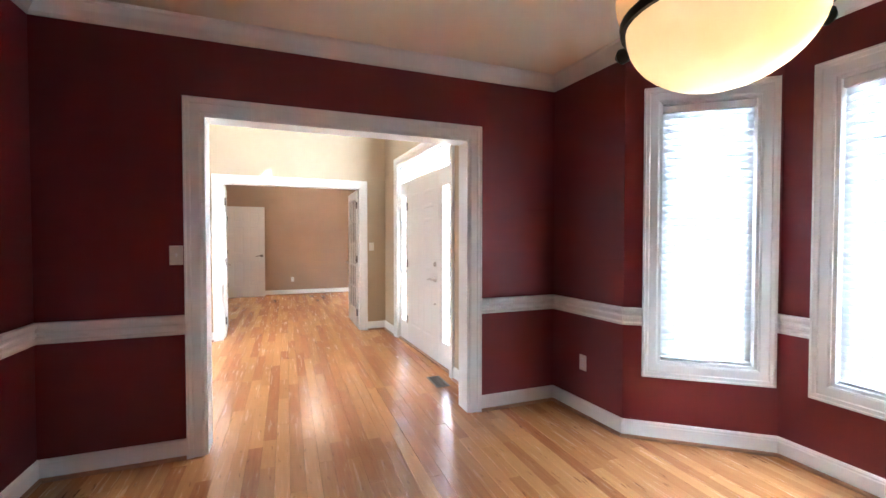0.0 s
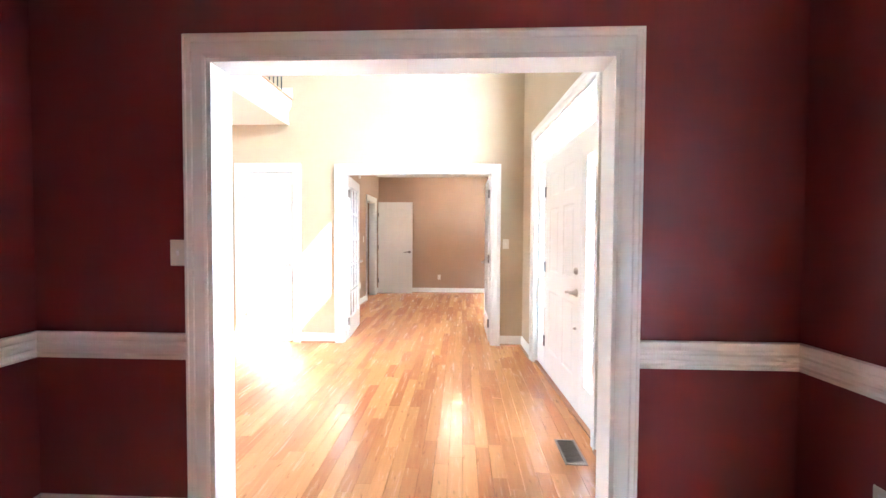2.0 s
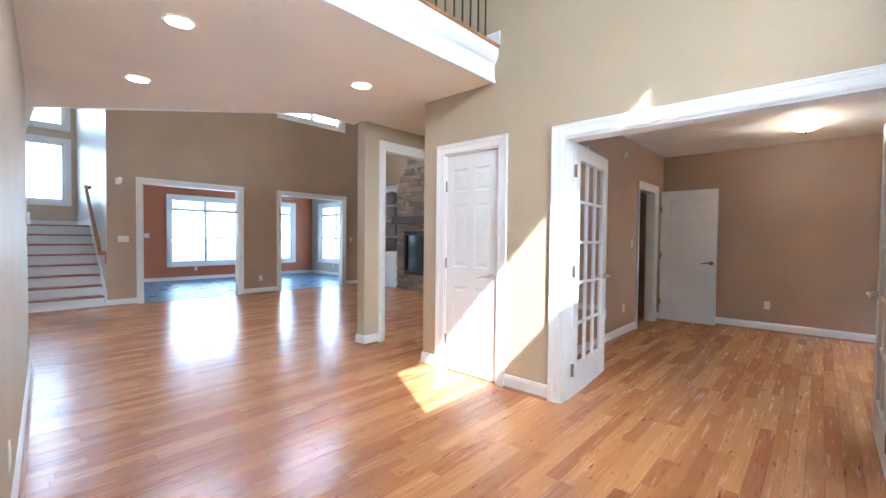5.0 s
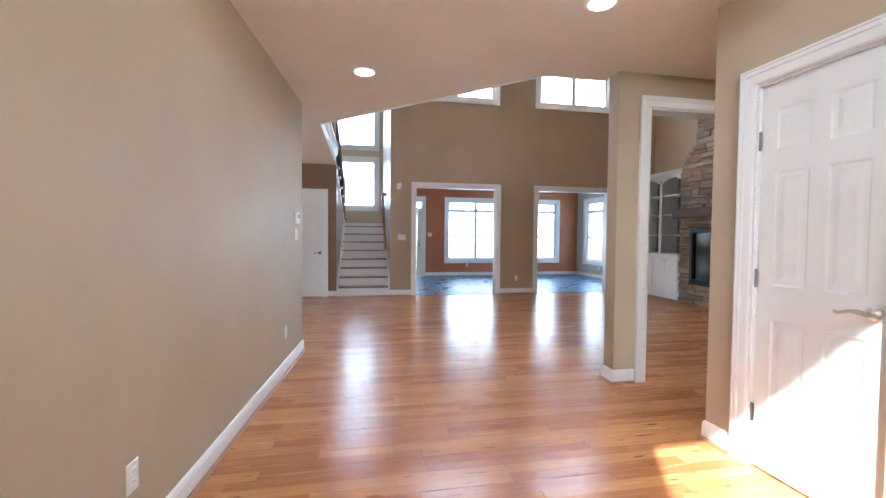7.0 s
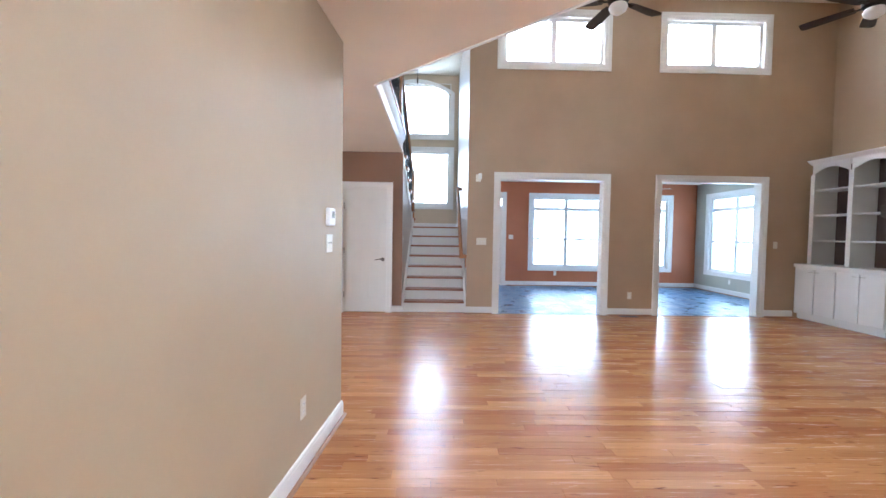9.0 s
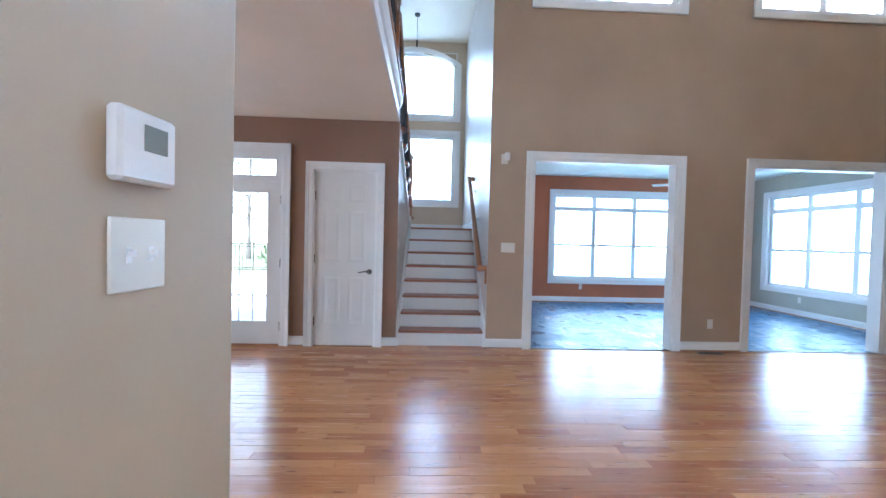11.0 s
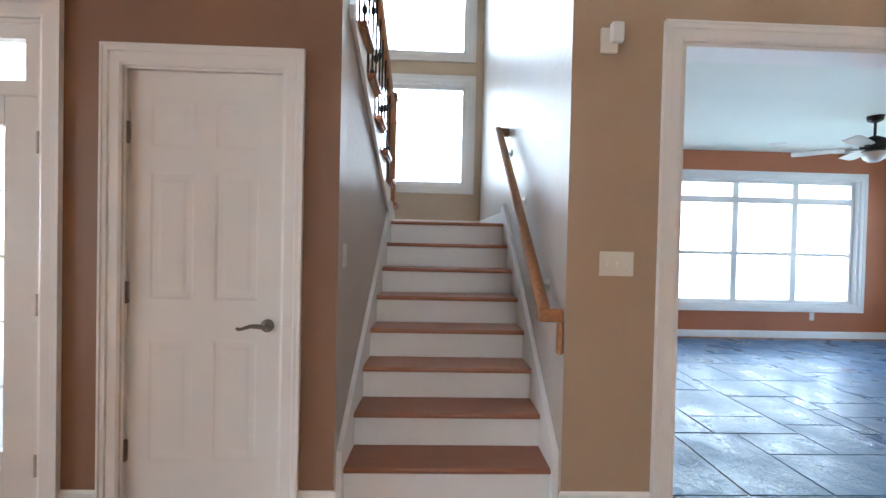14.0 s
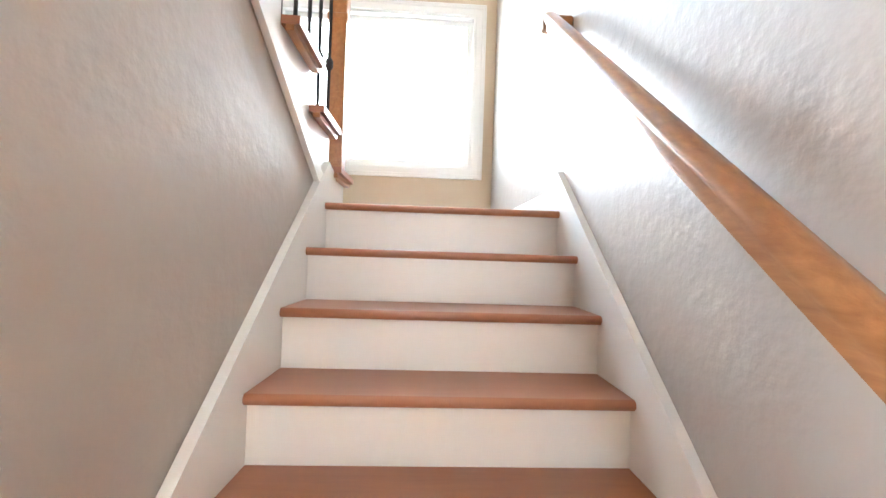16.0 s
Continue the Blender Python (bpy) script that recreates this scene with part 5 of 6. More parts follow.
def downlight(x, y, z, mat, group, label):
    d = thing("recessed_light", (x, y, z), label, "ceiling light", group)
    up = (0, 0, 1)
    bm = bmesh.new()
    tube(bm, [((x, y, z - 0.001), 0.095, up), ((x, y, z - 0.008), 0.090, up), ((x, y, z - 0.006), 0.075, up), ((x, y, z - 0.002), 0.074, up)], 28, False)
    part("trim_ring", bm, WHITE, d, "white trim ring", 40)
    bm = bmesh.new()
    tube(bm, [((x, y, z - 0.002), 0.076, up), ((x, y, z - 0.004), 0.07, up)], 28)
    part("lens", bm, mat, d, "glowing lens" if mat is LAMPWARM else "unlit lens")


for x, y in ((-2.86, 4.18), (-1.515, 5.54), (-1.49, 4.12), (-1.92, 6.88)):
    downlight(x, y, H1, LAMPWARM, "foyer downlights", "round white recessed light, lit, in the low ceiling")
for x, y in ((-11.08, 7.09), (-11.15, 8.60)):
    downlight(x, y, HS, PLASTIC, "sunroom downlights", "round white recessed light, unlit, in the sunroom ceiling")

# dining bowl pendant
AMBER = glow("amber_alabaster_glass", (1.0, 0.74, 0.42), 0.05)
_n, _l = AMBER.node_tree.nodes, AMBER.node_tree.links
_tx, _rp = _n.new("ShaderNodeTexNoise"), _n.new("ShaderNodeValToRGB")
_tx.inputs["Scale"].default_value, _tx.inputs["Detail"].default_value = 5.0, 4
_rp.color_ramp.elements[0].color, _rp.color_ramp.elements[1].color = (1.0, 0.58, 0.25, 1), (1.0, 0.79, 0.50, 1)
_rp.color_ramp.elements[0].position, _rp.color_ramp.elements[1].position = 0.3, 0.68
_tc = _n.new("ShaderNodeTexCoord")
_l.new(_tc.outputs["Object"], _tx.inputs["Vector"])
_l.new(_tx.outputs[0], _rp.inputs[0])
_l.new(_rp.outputs[0], _n["Principled BSDF"].inputs["Emission Color"])
_n["Principled BSDF"].inputs["Roughness"].default_value = 0.25
_tl, _mm = _n.new("ShaderNodeBsdfTranslucent"), _n.new("ShaderNodeMixShader")
_mm.inputs[0].default_value = 0.55
_l.new(_rp.outputs[0], _tl.inputs[0])
_l.new(_n["Principled BSDF"].outputs[0], _mm.inputs[1])
_l.new(_tl.outputs[0], _mm.inputs[2])
_l.new(_mm.outputs[0], _n["Material Output"].inputs["Surface"])
LX, LY, LZ = 1.725, 0.905, 1.63
pend = thing("bowl_pendant", (LX, LY, LZ), "amber glass bowl pendant with a dark bronze ring, lit", "pendant lamp")
up = (0, 0, 1)
R0 = 0.184
bm = bmesh.new()
tube(bm, [((LX, LY, LZ + 0.145 * (1 - math.cos(t))), max(0.004, R0 * math.sin(t)), up) for t in [math.pi / 2 * k / 10 for k in range(11)]], 40, False)
part("bowl", bm, AMBER, pend, "glowing amber glass bowl", 60)
bm = bmesh.new()
tube(bm, [((LX, LY, LZ + 0.142), R0 + 0.002, up), ((LX, LY, LZ + 0.142), R0 + 0.011, up), ((LX, LY, LZ + 0.162), R0 + 0.013, up), ((LX, LY, LZ + 0.162), R0 - 0.004, up)], 40, False)
part("ring", bm, BRONZE, pend, "dark bronze ring", 40)
bm = bmesh.new()
tube(bm, [((LX, LY, LZ + 0.162), R0 + 0.004, up), ((LX, LY, LZ + 0.19), R0 + 0.018, up), ((LX, LY, LZ + 0.215), R0 + 0.022, up), ((LX, LY, LZ + 0.215), R0 + 0.016, up), ((LX, LY, LZ + 0.165), R0 - 0.004, up)], 40, False)
part("rim", bm, AMBER, pend, "amber glass rim", 60)
for k in range(3):
    a = radians(100 + 120 * k)
    c, s_ = math.cos(a), math.sin(a)
    bm = bmesh.new()
    p0 = Vector((LX + (R0 + 0.02) * c, LY + (R0 + 0.02) * s_, LZ + 0.155))
    tube(bm, [(p0, 0.008, (c, s_, 0)), (p0 + Vector((c, s_, 0)) * 0.02, 0.018, (c, s_, 0)), (p0 + Vector((c, s_, 0)) * 0.035, 0.02, (c, s_, 0)), (p0 + Vector((c, s_, 0)) * 0.05, 0.006, (c, s_, 0))], 12)
    part("knob", bm, BRONZE, pend, "dark bronze knob", 40)
    bm = bmesh.new()
    p1 = Vector((LX, LY, LZ + 0.62))
    way = p1 - p0
    tube(bm, [(p0, 0.006, way), (p1, 0.006, way)], 8)
    part("rod", bm, BRONZE, pend, "", 40)
bm = bmesh.new()
tube(bm, [((LX, LY, LZ + 0.58), 0.02, up), ((LX, LY, LZ + 0.66), 0.02, up), ((LX, LY, LZ + 0.67), 0.008, up), ((LX, LY, HD - 0.05), 0.008, up), ((LX, LY, HD - 0.04), 0.06, up), ((LX, LY, HD - 0.001), 0.07, up)], 20)
part("stem", bm, BRONZE, pend, "dark bronze stem and canopy", 40)
# office flush lamp
fl = thing("flush_lamp", (1.37, 9.5, H1), "amber glass flush ceiling lamp, lit", "ceiling light")
bm = bmesh.new()
tube(bm, [((1.37, 9.5, H1 - 0.001), 0.14, up), ((1.37, 9.5, H1 - 0.03), 0.15, up), ((1.37, 9.5, H1 - 0.07), 0.12, up), ((1.37, 9.5, H1 - 0.10), 0.05, up), ((1.37, 9.5, H1 - 0.105), 0.01, up)], 28)
part("shade", bm, AMBER, fl, "", 60)
bm = bmesh.new()
tube(bm, [((1.37, 9.5, H1 - 0.10), 0.012, up), ((1.37, 9.5, H1 - 0.13), 0.004, up)], 12)
part("finial", bm, BRONZE, fl, "", 40)
# landing pendant chain
lp = thing("stair_pendant", (-10.2, 3.75, 4.6), "slim metal chain pendant hanging over the stair landing", "pendant lamp")
bm = bmesh.new()
tube(bm, [((-10.2, 3.75, H2 - 0.001), 0.05, up), ((-10.2, 3.75, H2 - 0.03), 0.045, up), ((-10.2, 3.75, H2 - 0.04), 0.004, up), ((-10.2, 3.75, 4.72), 0.004, up), ((-10.2, 3.75, 4.70), 0.016, up), ((-10.2, 3.75, 4.62), 0.016, up), ((-10.2, 3.75, 4.58), 0.005, up)], 12)
part("stem", bm, BRONZE, lp, "", 40)

# ---------------------------------------------------------------- blinds
BLIND, _n, _l, _p = nodes("white_blind_slat")
_p.inputs["Base Color"].default_value, _p.inputs["Roughness"].default_value = (0.82, 0.83, 0.84, 1), 0.4
_tr, _ms = _n.new("ShaderNodeBsdfTranslucent"), _n.new("ShaderNodeMixShader")
_tr.inputs[0].default_value = (0.85, 0.88, 0.9, 1)
_ms.inputs[0].default_value = 0.18
_l.new(_p.outputs[0], _ms.inputs[1])
_l.new(_tr.outputs[0], _ms.inputs[2])
_l.new(_ms.outputs[0], _n["Material Output"].inputs["Surface"])


def blind(W, a0, a1, z0, z1, group="dining room blinds"):
    b = thing("window_blind", W((a0 + a1) / 2, -0.03, z0), "white horizontal slat blind, lowered and nearly closed", "blind", group)
    bm = bmesh.new()
    box(bm, a0, a1, -0.05, -0.012, z1 - 0.045, z1, W, 0.003)
    part("headrail", bm, WHITE, b)
    n = int((z1 - 0.05 - z0) / 0.043)
    me = None
    for k in range(n):
        z = z1 - 0.06 - k * 0.043
        if me is None:
            bm = bmesh.new()
            prof = [(-0.040, 0.025), (-0.031, 0.0), (-0.024, -0.025), (-0.0255, -0.026), (-0.033, -0.001), (-0.042, 0.0245)]
            sweep(bm, [[W(a, o, z + h) for o, h in prof] for a in (a0 + 0.004, a1 - 0.004)])
            ob = part("slat", bm, BLIND, b)
            me, zr = ob.data, z
        else:
            ob = new("slat", me)
            ob.parent = b
            ob.matrix_parent_inverse = Matrix.Translation(-b.location)
            ob.location = (0, 0, z - zr)
    bm = bmesh.new()
    box(bm, a0 + 0.004, a1 - 0.004, -0.048, -0.016, z0 + 0.002, z0 + 0.018, W, 0.003)
    part("bottom_rail", bm, WHITE, b)
    for f in (0.15, 0.85):
        bm = bmesh.new()
        a = a0 + f * (a1 - a0)
        box(bm, a - 0.001, a + 0.001, -0.0155, -0.0145, z0 + 0.01, z1 - 0.04, W)
        part("cord", bm, WHITE, b)


# unseen blind on the added office window, holding back the sun
blind(AX(3.0, -1), 7.62, 9.38, 0.62, 2.08, "")
blind(F1, 0.135, 0.645, 0.525, 2.155)
blind(F2W, 0.28, 1.225, 0.525, 2.155)
blind(F3, 0.225, 0.735, 0.525, 2.155)

# ---------------------------------------------------------------- plates, vents and small fittings
def plate(W, a, z, gang, kind_, label):
    w = 0.070 + 0.046 * (gang - 1)
    t = thing("outlet_plate" if kind_ == "outlet" else "switch_plate", W(a, 0, z - 0.057), label, "outlet" if kind_ == "outlet" else "light switch")
    bm = bmesh.new()
    box(bm, a - w / 2, a + w / 2, 0.0005, 0.006, z - 0.057, z + 0.057, W, 0.002)
    part("plate", bm, PLASTIC, t)
    for g in range(gang):
        c = a + (g - (gang - 1) / 2) * 0.046
        if kind_ == "outlet":
            for dz in (-0.02, 0.02):
                bm = bmesh.new()
                box(bm, c - 0.016, c + 0.016, 0.006, 0.0085, z + dz - 0.014, z + dz + 0.014, W, 0.002)
                part("socket", bm, WHITE, t)
                # dark slivers on the face stand in for the shaded slots
                bm = bmesh.new()
                box(bm, c - 0.007, c - 0.005, 0.0085, 0.0088, z + dz - 0.004, z + dz + 0.006, W)
                box(bm, c + 0.005, c + 0.007, 0.0085, 0.0088, z + dz - 0.004, z + dz + 0.006, W)
                part("slot", bm, DARK, t)
        else:
            bm = bmesh.new()
            box(bm, c - 0.005, c + 0.005, 0.006, 0.0075, z - 0.012, z + 0.012, W)
            box(bm, c - 0.004, c + 0.004, 0.0075, 0.016, z - 0.002, z + 0.008, W, 0.001)
            part("toggle", bm, WHITE, t)


SWL, OUTL = "almond toggle switch plate on the wall", "almond duplex outlet plate low on the wall"
plate(DIN, 0.245, 1.21, 1, "switch", "almond toggle switch plate beside the dining opening")
plate(AF((2.93, 2.41), (2.88, 3.105)), 0.36, 0.39, 1, "outlet", "almond outlet plate on the red wall")
plate(OFF, 2.0, 1.20, 1, "switch", SWL)
plate(FOY, -3.575, 1.235, 2, "switch", "two-gang switch plate below the thermostat")
plate(FOY, -3.16, 0.36, 1, "outlet", OUTL)
plate(FOY, -0.95, 0.34, 1, "outlet", OUTL)
plate(GREAT, 4.942, 1.19, 3, "switch", "three-gang switch plate beside the stairs")
plate(GREAT, 7.41, 0.33, 1, "outlet", OUTL)
plate(GREAT, 9.82, 1.20, 1, "switch", SWL)
plate(AY(10.674, -1), -7.33, 1.03, 1, "outlet", "outlet plate on the dark back of the bookcase")
plate(GREAT, 1.31, 1.185, 3, "switch", "three-gang switch plate beside the patio door")
plate(GREAT, 0.38, 0.35, 1, "outlet", OUTL)
plate(AY(STAIR_Y0, 1), -7.864, 1.197, 1, "switch", "toggle switch plate inside the stairwell")
plate(AX(-0.4, 1), 9.25, 1.22, 1, "switch", SWL)
plate(AX(-0.4, 1), 8.98, 0.36, 1, "outlet", OUTL)
plate(AX(-0.4, 1), 8.35, 0.36, 1, "outlet", OUTL)
plate(AY(10.72, -1), 0.98, 0.36, 1, "outlet", OUTL)
plate(AX(SX, 1), 7.29, 0.33, 1, "outlet", OUTL)
plate(AX(SX, 1), 9.57, 0.33, 1, "outlet", OUTL)
plate(AX(SX, 1), 6.13, 1.25, 2, "switch", SWL)
plate(AY(SY, -1), -10.3, 0.30, 1, "outlet", OUTL)

th = thing("thermostat", (-3.57, 3.52, 1.34), "white wall thermostat above the switches", "thermostat")
bm = bmesh.new()
box(bm, -3.63, -3.51, 0.001, 0.026, 1.345, 1.455, FOY, 0.006)
part("body", bm, WHITE, th)
bm = bmesh.new()
box(bm, -3.605, -3.555, 0.026, 0.0275, 1.395, 1.435, FOY)
part("display", bm, paint("grey_display", (0.25, 0.27, 0.24), 0.2), th, "grey display")
ch = thing("wall_sensor", (XW, 4.87, 2.16), "white wall sensor high beside the stairs", "sensor")
bm = bmesh.new()
box(bm, 4.835, 4.915, 0.001, 0.018, 2.16, 2.275, GREAT, 0.004)
part("back_plate", bm, PLASTIC, ch)
bm = bmesh.new()
box(bm, 4.872, 4.93, 0.018, 0.05, 2.20, 2.29, GREAT, 0.006)
part("body", bm, WHITE, ch)
kp = thing("alarm_keypad", (XW, 1.36, 1.30), "small white alarm box beside the patio door", "keypad")
bm = bmesh.new()
box(bm, 1.325, 1.395, 0.001, 0.022, 1.285, 1.395, GREAT, 0.005)
part("body", bm, WHITE, kp)
bm = bmesh.new()
box(bm, 1.345, 1.375, 0.022, 0.0235, 1.33, 1.365, GREAT)
part("key_panel", bm, PLASTIC, kp)


for nm, W_, a, z, lab in (("smoke_detector", AX(-0.4, 1), 8.9, 2.33, "small white detector box high on the office wall"),
                         ("wall_chime", AX(-0.4, 1), 7.7, 2.2, "small white box high on the office wall")):
    bx = thing(nm, W_(a, 0, z), lab, "detector")
    bm = bmesh.new()
    box(bm, a - 0.035, a + 0.035, 0.001, 0.012, z, z + 0.09, W_, 0.003)
    part("back_plate", bm, PLASTIC, bx)
    bm = bmesh.new()
    box(bm, a - 0.028, a + 0.028, 0.012, 0.03, z + 0.008, z + 0.082, W_, 0.006)
    part("cover", bm, WHITE, bx)
cv = thing("ceiling_vent", (-6.6, 7.9, H2), "white slotted air vent in the high ceiling", "vent")
bm = bmesh.new()
for q in ((-6.78, -6.42, 7.80, 7.82), (-6.78, -6.42, 7.98, 8.0), (-6.78, -6.76, 7.82, 7.98), (-6.44, -6.42, 7.82, 7.98)):
    box(bm, *q, H2 - 0.012, H2 - 0.001)
part("frame", bm, WHITE, cv)
for k in range(7):
    bm = bmesh.new()
    y = 7.84 + k * 0.02
    box(bm, -6.76, -6.44, y - 0.003, y + 0.003, H2 - 0.010, H2 - 0.002)
    part("slat", bm, WHITE, cv)
# dark sheet in place of the shade behind the vent slats
bm = bmesh.new()
box(bm, -6.76, -6.44, 7.82, 7.98, H2 - 0.002, H2 - 0.0005)
part("backing", bm, DARK, cv)


def floor_vent(x, y, lx, ly, label):
    v = thing("floor_vent", (x, y, 0), label, "vent")
    bm = bmesh.new()
    for q in ((x - lx / 2, x + lx / 2, y - ly / 2, y - ly / 2 + 0.014), (x - lx / 2, x + lx / 2, y + ly / 2 - 0.014, y + ly / 2), (x - lx / 2, x - lx / 2 + 0.014, y - ly / 2 + 0.014, y + ly / 2 - 0.014), (x + lx / 2 - 0.014, x + lx / 2, y - ly / 2 + 0.014, y + ly / 2 - 0.014)):
        box(bm, *q, 0.001, 0.006)
    part("frame", bm, VENT, v)
    # dark sheet in place of the shaded duct below the grille
    bm = bmesh.new()
    box(bm, x - lx / 2 + 0.014, x + lx / 2 - 0.014, y - ly / 2 + 0.014, y + ly / 2 - 0.014, 0.0008, 0.002)
    part("backing", bm, DARK, v)
    n = int((max(lx, ly) - 0.03) / 0.014)
    for k in range(n):
        bm = bmesh.new()
        f = -max(lx, ly) / 2 + 0.022 + k * 0.014
        if ly > lx:
            box(bm, x - lx / 2 + 0.014, x + lx / 2 - 0.014, y + f - 0.003, y + f + 0.003, 0.002, 0.005)
        else:
            box(bm, x + f - 0.003, x + f + 0.003, y - ly / 2 + 0.014, y + ly / 2 - 0.014, 0.002, 0.005)
        part("slat", bm, VENT, v)


floor_vent(2.14, 3.82, 0.125, 0.29, "brown metal floor vent in the oak floor near the front door")
floor_vent(-7.63, 0.75, 0.115, 0.29, "brown metal floor vent below the patio window")
floor_vent(-7.63, 7.36, 0.115, 0.29, "brown metal floor vent between the cased openings")

# sunroom door on the far wall
lite_door("door_8", AX(SX - 0.03, 1), 5.09, 5.89, 0.02, 1.98, 1, 1, 0.14, 0.24, 0.13, "white glazed sunroom door", handle=(5.83, 0.93, -1, NICKEL), hinge_at=5.087)
casing(AX(SX, 1), 5.07, 5.91, 0, 2.30)
lining(AX(SX, 1), 5.07, 5.91, 0, 2.30, 0.15)
bm = bmesh.new()
box(bm, 5.088, 5.892, -0.08, -0.03, 1.985, 2.05, AX(SX, 1))
box(bm, 5.088, 5.892, -0.08, -0.03, 2.22, 2.282, AX(SX, 1))
setting("trim_transom_bar", bm, WHITE, "white transom bar over the sunroom door", "trim")

# ---------------------------------------------------------------- outdoors
GRASS = paint("lawn_grass", (0.27, 0.285, 0.14), 0.9, 0.3, 1.0, 30.0, 0.02)
CONC = paint("patio_concrete", (0.58, 0.56, 0.53), 0.85, 0.12, 0.5, 60.0)
bm = bmesh.new()
box(bm, -160, 160, -160, 160, -0.6, -0.25)
setting("ground", bm, GRASS, "green lawn round the house", "ground")
bm = bmesh.new()
box(bm, -18.6, -11.95, -6.0, 4.4, -0.25, -0.08)
box(bm, -11.95, -7.95, -4.0, 2.4, -0.25, -0.08)
setting("patio", bm, CONC, "pale concrete patio outside the glazed door", "patio")
fence = thing("metal_fence", (-19.0, 0, -0.25), "black metal picket fence at the edge of the lawn", "fence")
for k in range(80):
    bm = bmesh.new()
    y = -7 + k * 0.14
    box(bm, -19.008, -18.992, y - 0.008, y + 0.008, -0.24, 0.95)
    part("picket", bm, IRON, fence)
for z in (0.0, 0.8):
    bm = bmesh.new()
    box(bm, -19.015, -18.985, -7.1, 4.2, z, z + 0.03)
    part("rail", bm, IRON, fence)
# glowing sheet added for a washed-out sky and bluish floor reflections
SKY_SHEET = glow("glowing_sky_sheet", (0.70, 0.87, 1.0), 0.95)
bm = bmesh.new()
quad(bm, [(-90, -120, -2), (-90, 120, -2), (-90, 120, 60), (-90, -120, 60)])
setting("backdrop", bm, SKY_SHEET, "pale glowing sheet behind the trees, standing in for bright sky", "backdrop")
BARK = paint("grey_bark", (0.16, 0.13, 0.105), 0.9, 0.3, 1.0, 20.0, 0.02)
LEAF = paint("shrub_leaf", (0.10, 0.13, 0.04), 0.6, 0.4, 0.3)
YELLOW = paint("yellow_leaf", (0.45, 0.36, 0.05), 0.6, 0.3, 0.3)


def leaves(bm, c, r, n, size, rg):
    for _ in range(n):
        v = Vector((rg.gauss(0, 1), rg.gauss(0, 1), rg.gauss(0, 1))).normalized() * r * rg.uniform(0.45, 1.05)
        p = Vector(c) + Vector((v.x, v.y, v.z * 0.9))
        q = Euler((rg.uniform(0, 6.3), rg.uniform(0, 6.3), rg.uniform(0, 6.3))).to_matrix()
        quad(bm, [p + q @ Vector(e) * size for e in ((-0.5, 0, 0), (0, -0.3, 0.05), (0.6, 0, 0), (0, 0.3, 0.05))])


def tree(x, y, h, rg, bare):
    t = thing("tree", (x, y, -0.25), "bare grey tree beyond the fence" if bare else "leafy small tree beyond the fence", "tree", "trees behind the lawn")
    bm = bmesh.new()
    tips = []
    tube(bm, [((x, y, -0.3), 0.16, up), ((x + 0.05, y, h * 0.35), 0.11, up), ((x, y + 0.08, h * 0.7), 0.07, up), ((x, y, h), 0.015, up)], 8)
    for k in range(16):
        z0 = h * rg.uniform(0.25, 0.85)
        a = rg.uniform(0, 6.3)
        ln = h * rg.uniform(0.15, 0.32)
        p0 = Vector((x, y, z0))
        p1 = p0 + Vector((math.cos(a), math.sin(a), 0.7)) * ln * 0.6
        p2 = p1 + Vector((math.cos(a + 0.5), math.sin(a + 0.5), 1.0)) * ln * 0.5
        tube(bm, [(p0, 0.04, p1 - p0), (p1, 0.02, p2 - p0), (p2, 0.005, p2 - p1)], 5)
        tips += [p1, p2]
    part("trunk", bm, BARK, t)
    if not bare:
        bm = bmesh.new()
        for p in tips:
            leaves(bm, p, 0.5, 40, 0.13, rg)
        part("crown", bm, LEAF, t)


trg = random.Random(3)
for k in range(18):
    tree(-26 - trg.uniform(0, 14), -16 + k * 1.9 + trg.uniform(-0.5, 0.5), trg.uniform(6, 11), trg, k % 3 != 1)
for x, y, r, m in ((-18.2, -1.6, 0.55, LEAF), (-18.3, 0.9, 0.5, YELLOW), (-18.0, 2.2, 0.65, YELLOW), (-18.4, -3.8, 0.6, LEAF)):
    sh = thing("shrub", (x, y, -0.25), "yellow-flowering shrub in front of the fence" if m is YELLOW else "green shrub in front of the fence", "shrub", "shrubs along the fence")
    bm = bmesh.new()
    for k in range(5):
        leaves(bm, (x + trg.uniform(-0.2, 0.2), y + trg.uniform(-0.25, 0.25), -0.1 + r * trg.uniform(0.4, 1.6)), r * 0.6, 90, 0.1, trg)
    part("foliage", bm, m, sh)
    bm = bmesh.new()
    tube(bm, [((x, y, -0.26), 0.03, up), ((x, y, 0.3), 0.015, up)], 6)
    part("stem", bm, BARK, sh)

# ---------------------------------------------------------------- slate slabs
SLATE, _n, _l, _p = nodes("blue_grey_slate")
_tc, _n1, _n2, _cr, _oi = _n.new("ShaderNodeTexCoord"), _n.new("ShaderNodeTexNoise"), _n.new("ShaderNodeTexNoise"), _n.new("ShaderNodeValToRGB"), _n.new("ShaderNodeObjectInfo")
_n1.inputs["Scale"].default_value, _n1.inputs["Detail"].default_value, _n1.inputs["Roughness"].default_value = 5.0, 6, 0.5
_n2.inputs["Scale"].default_value, _n2.inputs["Detail"].default_value = 3.2, 5
_cr.color_ramp.elements[0].color, _cr.color_ramp.elements[1].color = (0.04, 0.085, 0.165, 1), (0.125, 0.195, 0.30, 1)
_cr.color_ramp.elements.new(0.55).color = (0.075, 0.135, 0.225, 1)
_ad = _n.new("ShaderNodeMath")
_ad.operation = "MULTIPLY_ADD"
_ad.inputs[1].default_value = 0.45
_l.new(_tc.outputs["Object"], _n1.inputs["Vector"])
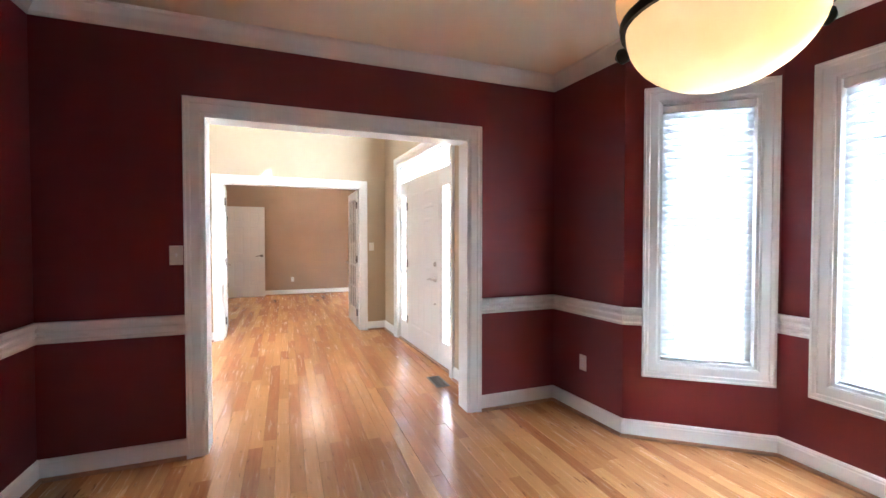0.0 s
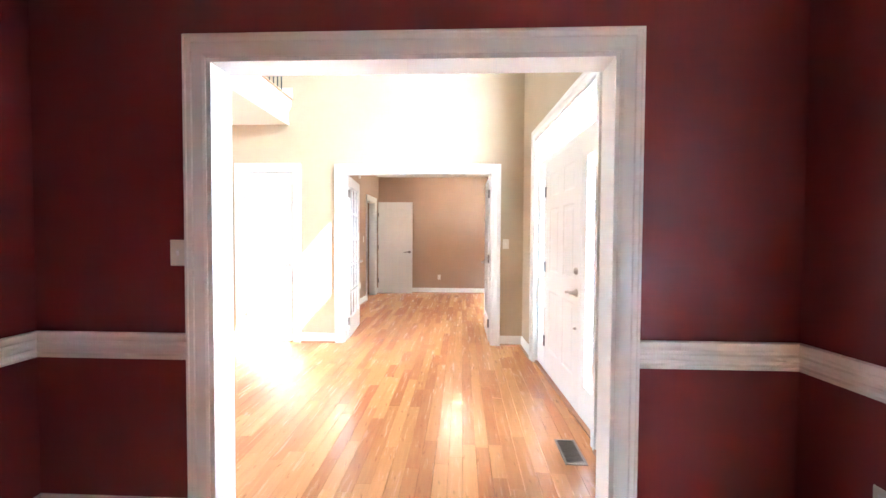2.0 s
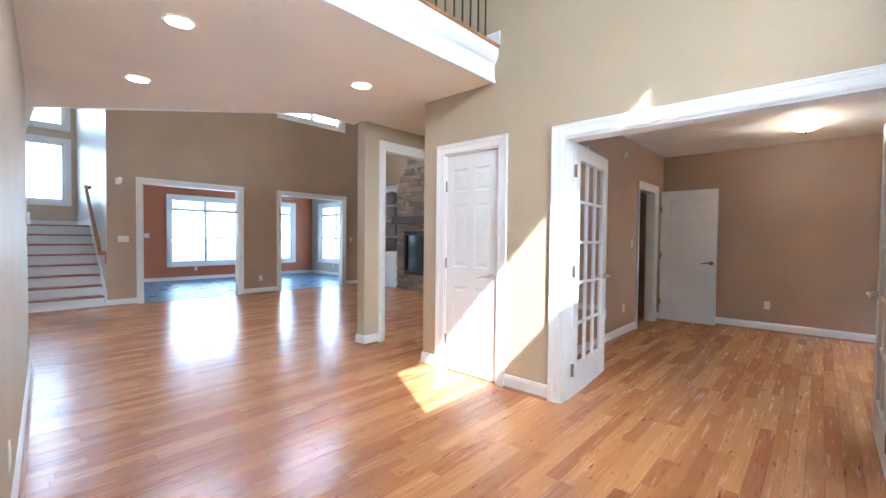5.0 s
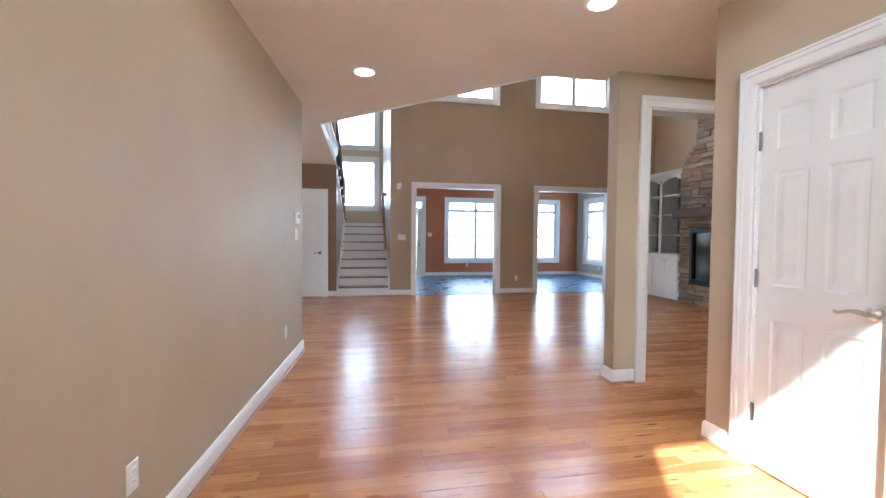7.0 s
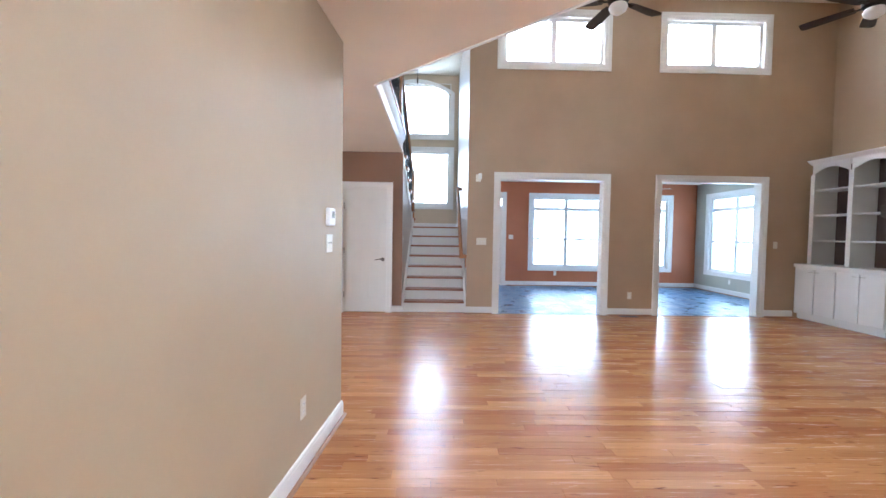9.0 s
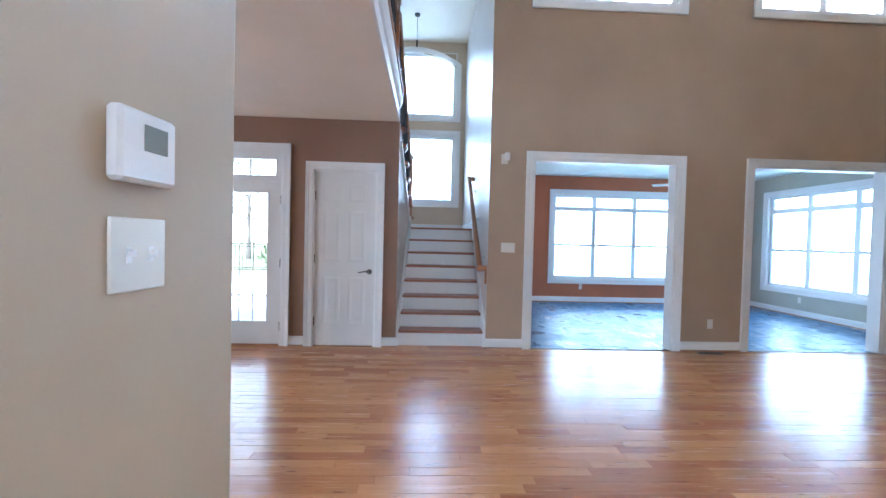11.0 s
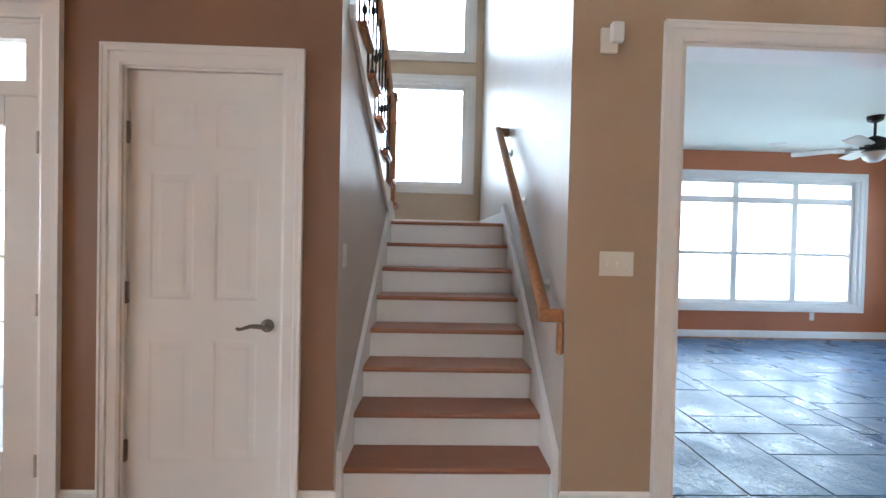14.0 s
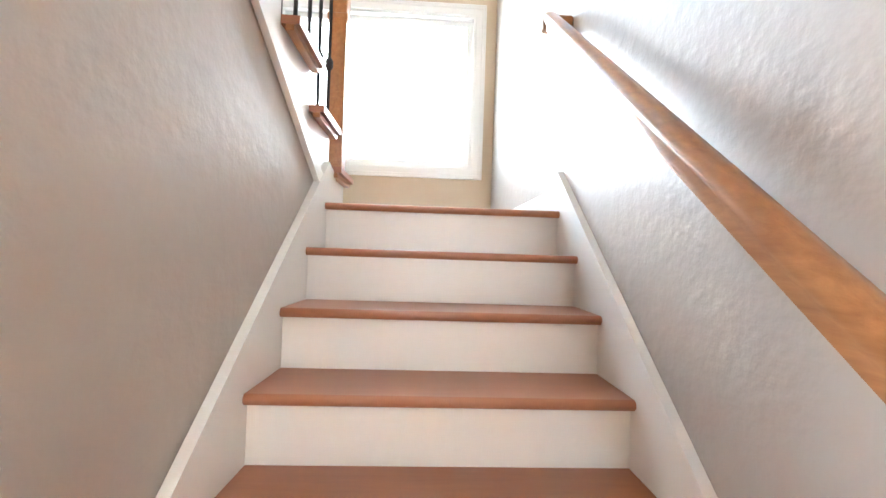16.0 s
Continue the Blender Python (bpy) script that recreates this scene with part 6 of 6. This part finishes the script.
_l.new(_tc.outputs["Object"], _n2.inputs["Vector"])
_l.new(_oi.outputs["Random"], _ad.inputs[0])
_sc = _n.new("ShaderNodeMath")
_sc.operation = "MULTIPLY"
_sc.inputs[1].default_value = 0.7
_l.new(_n1.outputs[0], _sc.inputs[0])
_l.new(_sc.outputs[0], _ad.inputs[2])
_l.new(_ad.outputs[0], _cr.inputs[0])
_l.new(_cr.outputs[0], _p.inputs["Base Color"])
_rr = _n.new("ShaderNodeMapRange")
_rr.inputs[1].default_value, _rr.inputs[2].default_value, _rr.inputs[3].default_value, _rr.inputs[4].default_value = 0.35, 0.65, 0.22, 0.46
_l.new(_n2.outputs[0], _rr.inputs[0])
_l.new(_rr.outputs[0], _p.inputs["Roughness"])
_p.inputs["Specular IOR Level"].default_value = 0.5
# blue skylight glare on the slate is coloured into its reflections
_p.inputs["Specular Tint"].default_value = (0.36, 0.74, 1.0, 1)
_bp = _n.new("ShaderNodeBump")
_bp.inputs["Strength"].default_value, _bp.inputs["Distance"].default_value = 1.0, 0.010
_l.new(_n1.outputs[0], _bp.inputs["Height"])
_n3, _b3 = _n.new("ShaderNodeTexNoise"), _n.new("ShaderNodeBump")
_n3.inputs["Scale"].default_value, _n3.inputs["Detail"].default_value, _n3.inputs["Roughness"].default_value = 17.0, 5, 0.62
_n3.inputs["Distortion"].default_value = 1.4
_b3.inputs["Strength"].default_value, _b3.inputs["Distance"].default_value = 1.0, 0.006
_l.new(_tc.outputs["Object"], _n3.inputs["Vector"])
_l.new(_n3.outputs[0], _b3.inputs["Height"])
_l.new(_bp.outputs[0], _b3.inputs["Normal"])
_l.new(_b3.outputs[0], _p.inputs["Normal"])
slate_floor = bpy.data.objects["floor_sunroom"]
grg = random.Random(21)
NX, NY = 26, 40
CX, CY = (XW - 0.16 - SX - 0.01) / NX, (SY - 4.85) / NY


def slate_slab(x, y, x1, y1):
    """One slab with chipped edges, laid between (x, y) and (x1, y1)."""
    bm = bmesh.new()
    g = 0.004
    hh = grg.uniform(-0.0012, 0.0008)
    n_ = 6
    pts = [(x + (x1 - x) * k / n_, y) for k in range(n_)] + [(x1, y + (y1 - y) * k / n_) for k in range(n_)] + [(x1 - (x1 - x) * k / n_, y1) for k in range(n_)] + [(x, y1 - (y1 - y) * k / n_) for k in range(n_)]
    c = Vector(((x + x1) / 2, (y + y1) / 2))
    pts = [(a + (g + grg.random() ** 2 * 0.005) * (1 if a < c.x else -1), b + (g + grg.random() ** 2 * 0.005) * (1 if b < c.y else -1)) for a, b in pts]
    low = [bm.verts.new((a, b, -0.016)) for a, b in pts]
    mid = [bm.verts.new((a, b, -0.0022 + hh)) for a, b in pts]
    top = [bm.verts.new((a + (c.x - a) * 0.01, b + (c.y - b) * 0.01, hh + grg.uniform(-0.0006, 0.0004))) for a, b in pts]
    m = len(pts)
    for A, B in ((low, mid), (mid, top)):
        for k in range(m):
            bm.faces.new((A[k], A[(k + 1) % m], B[(k + 1) % m], B[k]))
    bm.faces.new(top)
    part("slate_slab", bm, SLATE, slate_floor)


taken = [[False] * NY for _ in range(NX)]
for i in range(NX):
    for j in range(NY):
        if taken[i][j]:
            continue
        w, h = grg.choice(((2, 4), (3, 4), (4, 3), (3, 3), (2, 3), (4, 5), (3, 5), (4, 6)))
        w, h = min(w, NX - i), min(h, NY - j)
        while any(taken[i][j + v] for v in range(h)):
            h -= 1
        if NX - i - w == 1:
            w += 1
        for u in range(w):
            for v in range(h):
                taken[i + u][j + v] = True
        slate_slab(SX + 0.01 + i * CX, 4.84 + j * CY, SX + 0.01 + (i + w) * CX, 4.84 + (j + h) * CY)
for y0, y1 in ((5.244, 6.926), (7.896, 9.546)):
    cuts = [y0, y0 + 0.37, y0 + 0.92, y0 + 1.21, y1]
    for c0, c1 in zip(cuts, cuts[1:]):
        slate_slab(XW - 0.158, c0, XW - 0.026, c1)
bm = bmesh.new()
box(bm, XW - 0.026, XW + 0.003, 5.244, 6.926, -0.01, 0.006)
box(bm, XW - 0.026, XW + 0.003, 7.896, 9.546, -0.01, 0.006)
setting("trim_slate_threshold", bm, wood("walnut_threshold", (0.09, 0.045, 0.022), (0.19, 0.095, 0.05), 0.55, (45.0, 4.0, 10.0)), "dark wood threshold between wood and slate floors", "trim")

floor_ob = bpy.data.objects["floor"]
rest = part("floor_boards", bm_rest, FLOOR_REST, floor_ob)
rest["kind"] = "stuff"
unit = {}
for x, y0, y1 in near:
    key = round(y1 - y0, 2)
    if key not in unit:
        bm = bmesh.new()
        a, b, c, d = 0.0006, PW - 0.0006, 0.0006, key - 0.0006
        top = [bm.verts.new(p) for p in ((a, c, 0), (b, c, 0), (b, d, 0), (a, d, 0))]
        low = [bm.verts.new(p) for p in ((0, 0, -0.012), (PW, 0, -0.012), (PW, key, -0.012), (0, key, -0.012))]
        bm.faces.new(top)
        for k in range(4):
            bm.faces.new((top[k], low[k], low[(k + 1) % 4], top[(k + 1) % 4]))
        bmesh.ops.recalc_face_normals(bm, faces=bm.faces)
        unit[key] = bpy.data.meshes.new("plank")
        bm.to_mesh(unit[key])
        bm.free()
        unit[key].materials.append(FLOOR_PLANK)
    ob = new("plank", unit[key])
    ob.parent = floor_ob
    ob.location = (x, y0, rng.uniform(-0.0005, 0.0005))
    ob.rotation_euler = (0, rng.gauss(0, 0.005), 0)
